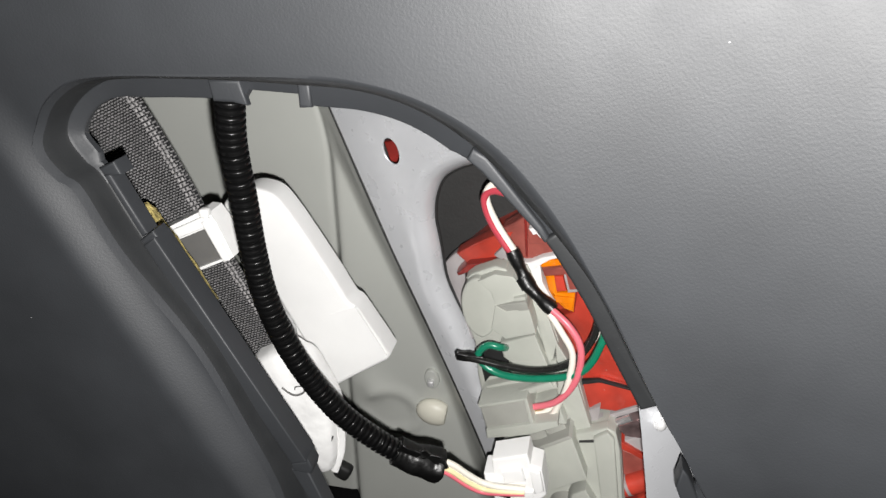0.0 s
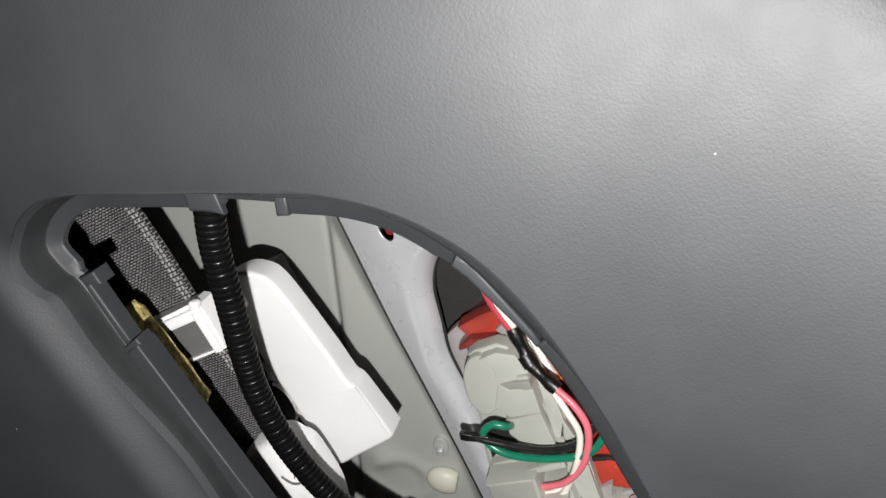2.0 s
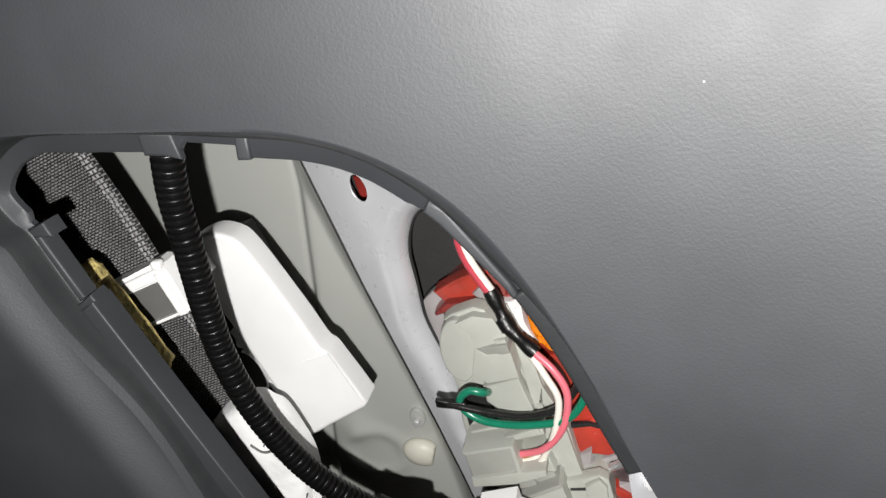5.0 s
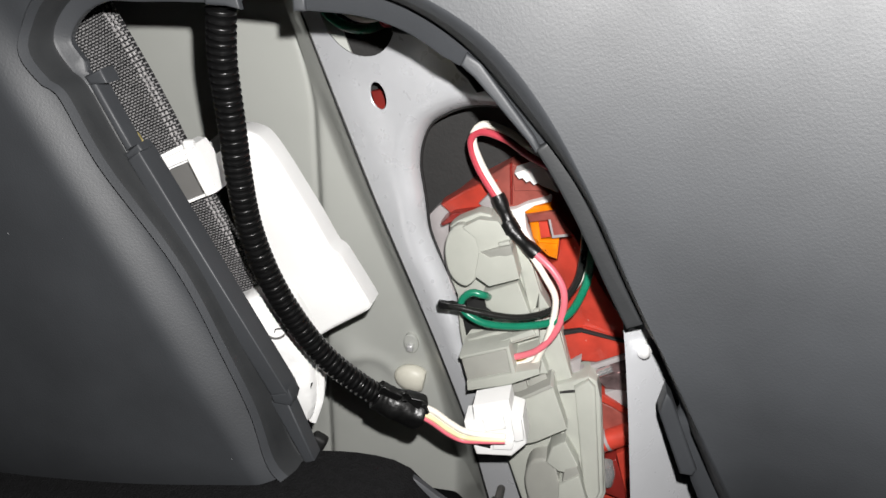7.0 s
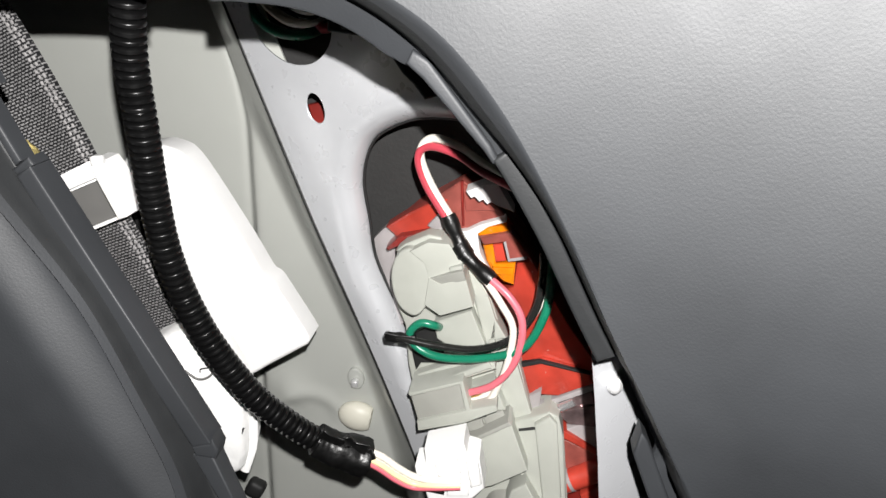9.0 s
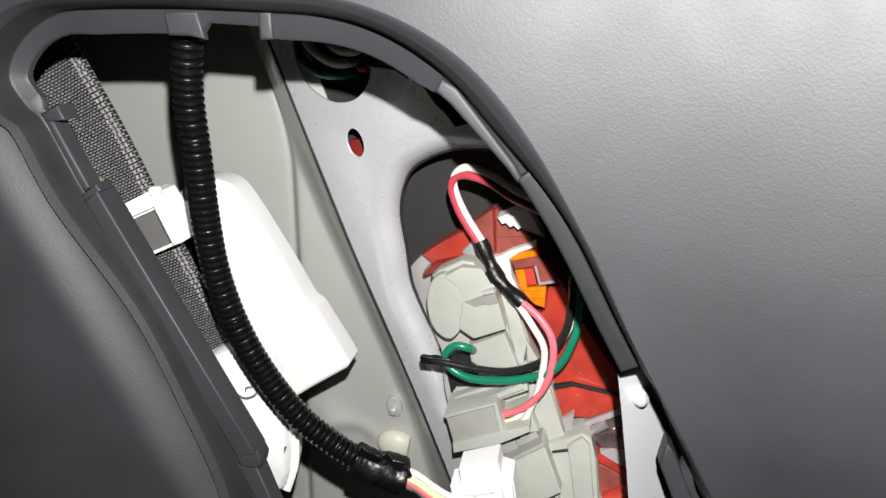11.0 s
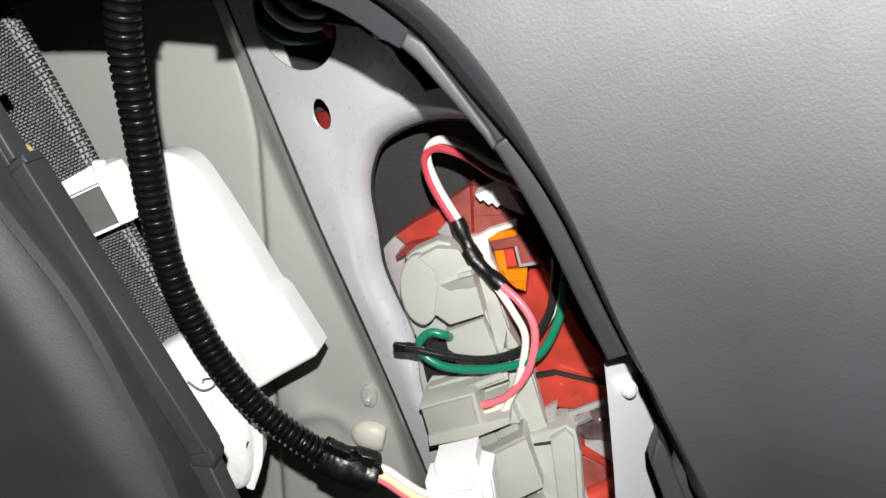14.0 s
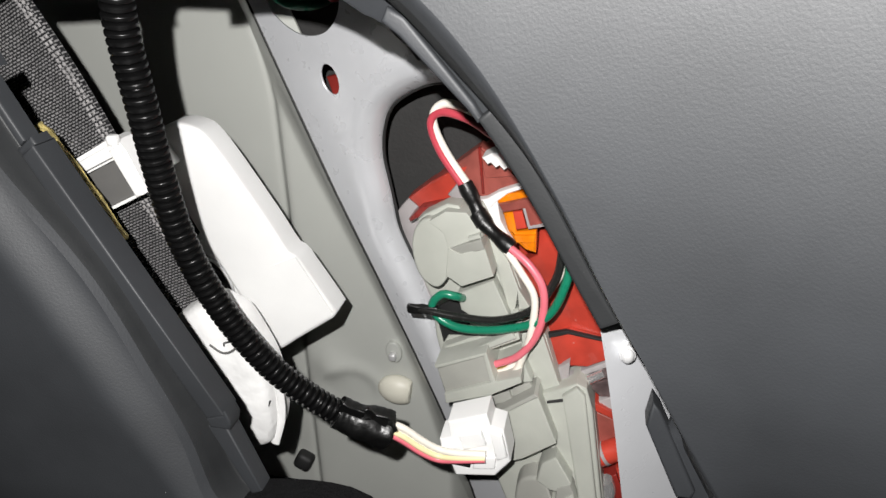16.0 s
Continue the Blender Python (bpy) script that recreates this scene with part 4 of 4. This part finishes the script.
part("slot_ledge", slab(grown([(-0.0543, 0.1854), (-0.0404, 0.1945), (-0.0293, 0.2015), (-0.0170, 0.2075), (-0.0159, 0.2045), (-0.0368, 0.1915), (-0.0508, 0.1831)]), 0.3520, 0.3584, 0.0006, tilt=lean), HOLDER, holder)
part("notch", slab(grown([(-0.0181, 0.2154), (-0.0158, 0.2169), (-0.0143, 0.2113), (-0.0167, 0.2097)]), 0.3532, 0.3560, 0.0004, tilt=lean), HOLDER, holder)
part("shelf", slab(grown([(-0.0575, 0.1768), (-0.0538, 0.1825), (-0.0394, 0.1922), (-0.0152, 0.2098), (-0.0143, 0.2061), (-0.0297, 0.1952), (-0.0425, 0.1866)]), 0.3455, 0.3590, 0.0008, tilt=lean), HOLDER, holder)
part("shelf_rib", slab(grown([(-0.0399, 0.1924), (-0.0181, 0.2096), (-0.0161, 0.2073), (-0.0377, 0.1912)]), 0.3435, 0.3470, 0.0006, tilt=lean), HOLDER, holder)
plugin = part("plug", slab(grown([(-0.0550, 0.1814), (-0.0304, 0.1970), (-0.0265, 0.1827), (-0.0505, 0.1668)]), 0.3380, 0.3590, 0.0012, tilt=lean), HOLDER2, lamp, "grey two-pin plug")
part("plug_lip", slab(grown([(-0.0507, 0.1689), (-0.0265, 0.1845), (-0.0126, 0.1932), (-0.0120, 0.1900), (-0.0275, 0.1776), (-0.0501, 0.1635)]), 0.3358, 0.3580, 0.0006, tilt=lean), HOLDER, plugin)
part("plug_edge", slab(grown([(-0.0559, 0.1833), (-0.0304, 0.1992), (-0.0297, 0.1981), (-0.0551, 0.1818)]), 0.3366, 0.3580, 0.0004, tilt=lean), HOLDER, plugin)
part("plug_cheek", slab(grown([(-0.0304, 0.1988), (-0.0288, 0.1997), (-0.0244, 0.1858), (-0.0264, 0.1835)]), 0.3362, 0.3580, 0.0004, tilt=lean), HOLDER, plugin)
part("plug_base", slab(grown([(-0.0284, 0.1863), (-0.0142, 0.1970), (-0.0082, 0.1847), (-0.0260, 0.1763)]), 0.3470, 0.3585, 0.0008, tilt=lean), HOLDER, plugin)
part("pin_guide", slab([(-0.0277, 0.1849), (-0.0198, 0.1910), (-0.0190, 0.1892), (-0.0269, 0.1823)], 0.3450, 0.3475, 0.0004, tilt=lean), BRASS, plugin)
part("step_block", slab(grown([(-0.0420, 0.1570), (-0.0267, 0.1692), (-0.0074, 0.1812), (-0.0056, 0.1754), (-0.0259, 0.1566), (-0.0389, 0.1522)]), 0.3495, 0.3585, 0.001, tilt=lean), HOLDER, holder)
part("step_block", slab(grown([(-0.0183, 0.1769), (-0.0093, 0.1829), (-0.0071, 0.1788), (-0.0160, 0.1720)]), 0.3478, 0.3500, 0.0006, tilt=lean), HOLDER2, holder)
part("step_block", slab(grown([(-0.0281, 0.1687), (-0.0193, 0.1747), (-0.0177, 0.1703), (-0.0262, 0.1643)]), 0.3470, 0.3500, 0.0006, tilt=lean), HOLDER2, holder)
part("moulded_cross", slab([(-0.0205, 0.1770), (-0.0171, 0.1792), (-0.0167, 0.1779), (-0.0201, 0.1757)], 0.3462, 0.3480, 0.0002, tilt=lean), LINER, holder, "dark moulded slot")
lower = part("lower_holder", slab(grown([(-0.0278, 0.1160), (-0.0258, 0.1481), (-0.0046, 0.1714), (0.0139, 0.1852), (0.0183, 0.1830), (0.0214, 0.1713), (0.0304, 0.1106), (0.0278, 0.0941), (0.0158, 0.0798), (-0.0005, 0.0706), (-0.0139, 0.0819)]), 0.3560, 0.3725, 0.0015, tilt=lean), HOLDER, lamp, "pale grey nylon bulb holder")
part("socket_box", slab(grown([(-0.0291, 0.1577), (-0.0045, 0.1806), (0.0047, 0.1581), (-0.0109, 0.1423), (-0.0205, 0.1351), (-0.0184, 0.1432)]), 0.3420, 0.3570, 0.001, tilt=lean), HOLDER, lower)
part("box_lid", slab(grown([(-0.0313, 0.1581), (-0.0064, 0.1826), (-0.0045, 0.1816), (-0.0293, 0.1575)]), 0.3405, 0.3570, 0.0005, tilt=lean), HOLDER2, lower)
part("frame_plate", slab(grown([(-0.0043, 0.1746), (0.0131, 0.1879), (0.0176, 0.1859), (0.0207, 0.1747), (0.0291, 0.1148), (0.0264, 0.1002), (0.0182, 0.0952), (0.0118, 0.1191), (0.0042, 0.1505)]), 0.3510, 0.3575, 0.0014, tilt=lean), HOLDER, lower)
part("frame_rib", slab(grown([(0.0068, 0.1802), (0.0132, 0.1872), (0.0170, 0.1837), (0.0267, 0.1168), (0.0237, 0.1022), (0.0205, 0.1032)]), 0.3484, 0.3520, 0.0014, tilt=lean), HOLDER, lower)
part("frame_groove", slab([(-0.0006, 0.1740), (0.0084, 0.1788), (0.0085, 0.1774), (-0.0004, 0.1727)], 0.3505, 0.3514, 0.0002, tilt=lean), LINER, lower, "dark moulded slot")
part("lower_rib", slab(grown([(0.0026, 0.1471), (0.0047, 0.1492), (0.0179, 0.0972), (0.0150, 0.0944)]), 0.3520, 0.3565, 0.0006, tilt=lean), HOLDER, lower)
part("lower_socket", slab(grown([(-0.0140, 0.1091), (-0.0130, 0.1216), (-0.0082, 0.1282), (-0.0005, 0.1295), (0.0046, 0.1162), (0.0043, 0.0995), (-0.0020, 0.0863), (-0.0095, 0.0947)]), 0.3450, 0.3570, 0.0018, tilt=lean, round_n=56), HOLDER2, lower)
part("socket_facet", slab(grown([(-0.0034, 0.1308), (-0.0010, 0.1415), (0.0052, 0.1485), (0.0127, 0.1363), (0.0078, 0.1294), (0.0032, 0.1281)]), 0.3435, 0.3570, 0.001, tilt=lean), HOLDER, lower)
# facet turned from the light, painted darker than the facets beside it
part("shaded_slant", slab(grown([(0.0071, 0.1308), (0.0122, 0.1356), (0.0142, 0.1310), (0.0061, 0.1215)]), 0.3432, 0.3570, 0.0005, tilt=lean), HOLDER2, lower)
part("socket_facet", slab(grown([(0.0047, 0.1196), (0.0142, 0.1310), (0.0219, 0.1077), (0.0059, 0.0964)]), 0.3422, 0.3570, 0.001, tilt=lean), HOLDER, lower)

# ---- loose lamp wires ----
loops = thing("lamp_wiring", (-0.03, 0.345, 0.25), "red, white, green and black wires looped over the bulb holder", "wires")
LOOP = [(-0.0100, 0.3350, 0.2980), (-0.0253, 0.3431, 0.3019), (-0.0377, 0.3495, 0.3072), (-0.0503, 0.3551, 0.3085), (-0.0556, 0.3571, 0.3030), (-0.0519, 0.3584, 0.2899), (-0.0408, 0.3582, 0.2729)]
part("red_wire", sweep(LOOP, 0.0018, 90, 12), W_RED, loops)
part("white_wire", sweep([(x + (0.0022 if i > 4 else 0.0008), y + 0.0006, z + (0.0035 if i < 4 else 0.0014 if i == 4 else 0.0002)) for i, (x, y, z) in enumerate(LOOP)], 0.0019, 90, 12), W_WHITE, loops)
sleeve = part("tape_sleeve", sweep([(-0.0413, 0.3578, 0.2764), (-0.0356, 0.3556, 0.2657), (-0.0320, 0.3534, 0.2599), (-0.0263, 0.3508, 0.2554), (-0.0186, 0.3472, 0.2506)], lambda s: 0.0034 + 0.0004 * math.sin(s * 420), 60, 14), TAPE, loops, "black tape sleeve")
part("tape_band", sweep([(-0.0351, 0.3550, 0.2637), (-0.0314, 0.3528, 0.2592)], 0.0042, 6, 14), TAPE, sleeve)
part("red_wire", sweep([(-0.0212, 0.3472, 0.2524), (-0.0100, 0.3425, 0.2450), (-0.0035, 0.3397, 0.2338), (-0.0050, 0.3390, 0.2156), (-0.0140, 0.3418, 0.1994), (-0.0283, 0.3487, 0.1879)], 0.0018, 80, 12), W_PINK, loops)
part("white_wire", sweep([(-0.0217, 0.3480, 0.2500), (-0.0137, 0.3425, 0.2415), (-0.0075, 0.3405, 0.2305), (-0.0085, 0.3400, 0.2140), (-0.0120, 0.3420, 0.1990), (-0.0172, 0.3435, 0.1872), (-0.0283, 0.3480, 0.1795)], 0.0017, 80, 12), W_WHITE, loops)
part("white_wire", sweep([(-0.0140, 0.3468, 0.1954), (-0.0201, 0.3465, 0.1880), (-0.0294, 0.3509, 0.1822)], 0.0017, 30, 10), W_WHITE, loops)
part("green_wire", sweep([(0.0069, 0.3466, 0.2636), (0.0071, 0.3416, 0.2537), (0.0059, 0.3388, 0.2398), (-0.0020, 0.3394, 0.2220), (-0.0201, 0.3430, 0.2122), (-0.0408, 0.3472, 0.2080), (-0.0525, 0.3495, 0.2111), (-0.0562, 0.3502, 0.2178), (-0.0514, 0.3503, 0.2236), (-0.0450, 0.3510, 0.2228), (-0.0429, 0.3566, 0.2191)], 0.0020, 120, 12), W_GREEN, loops)
part("black_wire", sweep([(0.0030, 0.3484, 0.2652), (0.0035, 0.3433, 0.2554), (0.0015, 0.3412, 0.2403), (-0.0080, 0.3421, 0.2242), (-0.0242, 0.3453, 0.2152), (-0.0429, 0.3476, 0.2138), (-0.0600, 0.3490, 0.2153), (-0.0681, 0.3526, 0.2143)], 0.0019, 120, 12), W_BLACK, loops)
part("black_wire", sweep([(0.0050, 0.3490, 0.2664), (0.0051, 0.3450, 0.2555), (0.0035, 0.3428, 0.2415), (-0.0060, 0.3437, 0.2240)], 0.0012, 60, 10), W_WHITE, loops)
part("tape_tab", moved(lump((0.0150, 0.0035, 0.0048), 3, 0.0006, 300, 3), pose(-0.0605, 0.3496, 0.2152, 0, 2, 0)), TAPE, loops, "black tape tab")

# wires bunched behind the upper hole
bunch = thing("wire_bunch", (-0.12, 0.40, 0.36), "green, cream and red wires bunched behind a pillar hole", "wires")
for dx, dz, dy, m, r in ((0, 0.0005, 0, W_GREEN, 0.0026), (0.006, 0.0062, -0.002, W_WHITE, 0.0025), (0.012, 0.0115, -0.003, W_WHITE, 0.0022), (0.010, 0.0088, -0.003, W_BLACK, 0.0014), (0.024, 0.0040, -0.001, W_RED, 0.0024)):
    part("wire", sweep([(-0.152 + dx, 0.412 + dy, 0.3835 + dz), (-0.144 + dx, 0.396 + dy, 0.3605 + dz), (-0.132 + dx, 0.386 + dy, 0.3515 + dz), (-0.118 + dx * 0.6, 0.381 + dy, 0.3490 + dz), (-0.108 + dx * 0.3, 0.386 + dy, 0.3515 + dz), (-0.102, 0.408, 0.3605 + dz)], r, 60, 10), m, bunch)

# screw holding the flange
screw = thing("flange_screw", (0.0285, 0.268, 0.2515), "bright zinc screw in the silver flange", "screw")
bm = bmesh.new()
bmesh.ops.create_uvsphere(bm, u_segments=24, v_segments=14, radius=1)
for v in bm.verts:
    v.co = Vector((v.co.x * 0.0023, v.co.y * 0.0022, v.co.z * 0.0029))
part("screw_head", moved(bm, Matrix.Translation((0.0297, 0.2740, 0.2470))), STEEL, screw)
part("screw_washer", slab(ellipse(0.0297, 0.2470, 0.0028, 0.0034), 0.2740, 0.2795, 0.0006), STEEL, screw)

# dark bracket behind the upper rim
bracket = thing("rim_bracket", (-0.06, 0.300, 0.366), "black plastic bracket fixed behind the upper opening rim", "bracket")
arm = part("bracket_arm", slab([(-0.0790, 0.3700), (-0.0650, 0.3700), (-0.0520, 0.3620), (-0.0370, 0.3450), (-0.0400, 0.3415), (-0.0450, 0.3400), (-0.0490, 0.3450), (-0.0530, 0.3485), (-0.0570, 0.3540), (-0.0625, 0.3565), (-0.0680, 0.3600), (-0.0790, 0.3610)], 0.2960, 0.3040, 0.0012), BLACK, bracket)
part("bracket_foot", slab([(-0.0700, 0.3725), (-0.0600, 0.3700), (-0.0560, 0.3665), (-0.0600, 0.3655), (-0.0690, 0.3690)], 0.2618, 0.2965, 0.0008), BLACK, bracket)
part("bracket_rivet", moved(lump((0.0040, 0.0030, 0.0045)), Matrix.Translation((-0.0603, 0.2955, 0.3588))), CREAM, bracket, "dusty cream rivet")
part("bracket_slot", slab([(-0.0745, 0.3640), (-0.0680, 0.3630), (-0.0672, 0.3615), (-0.0738, 0.3622)], 0.2948, 0.2964, 0.0003), SLOT, bracket, "grey worn slot")
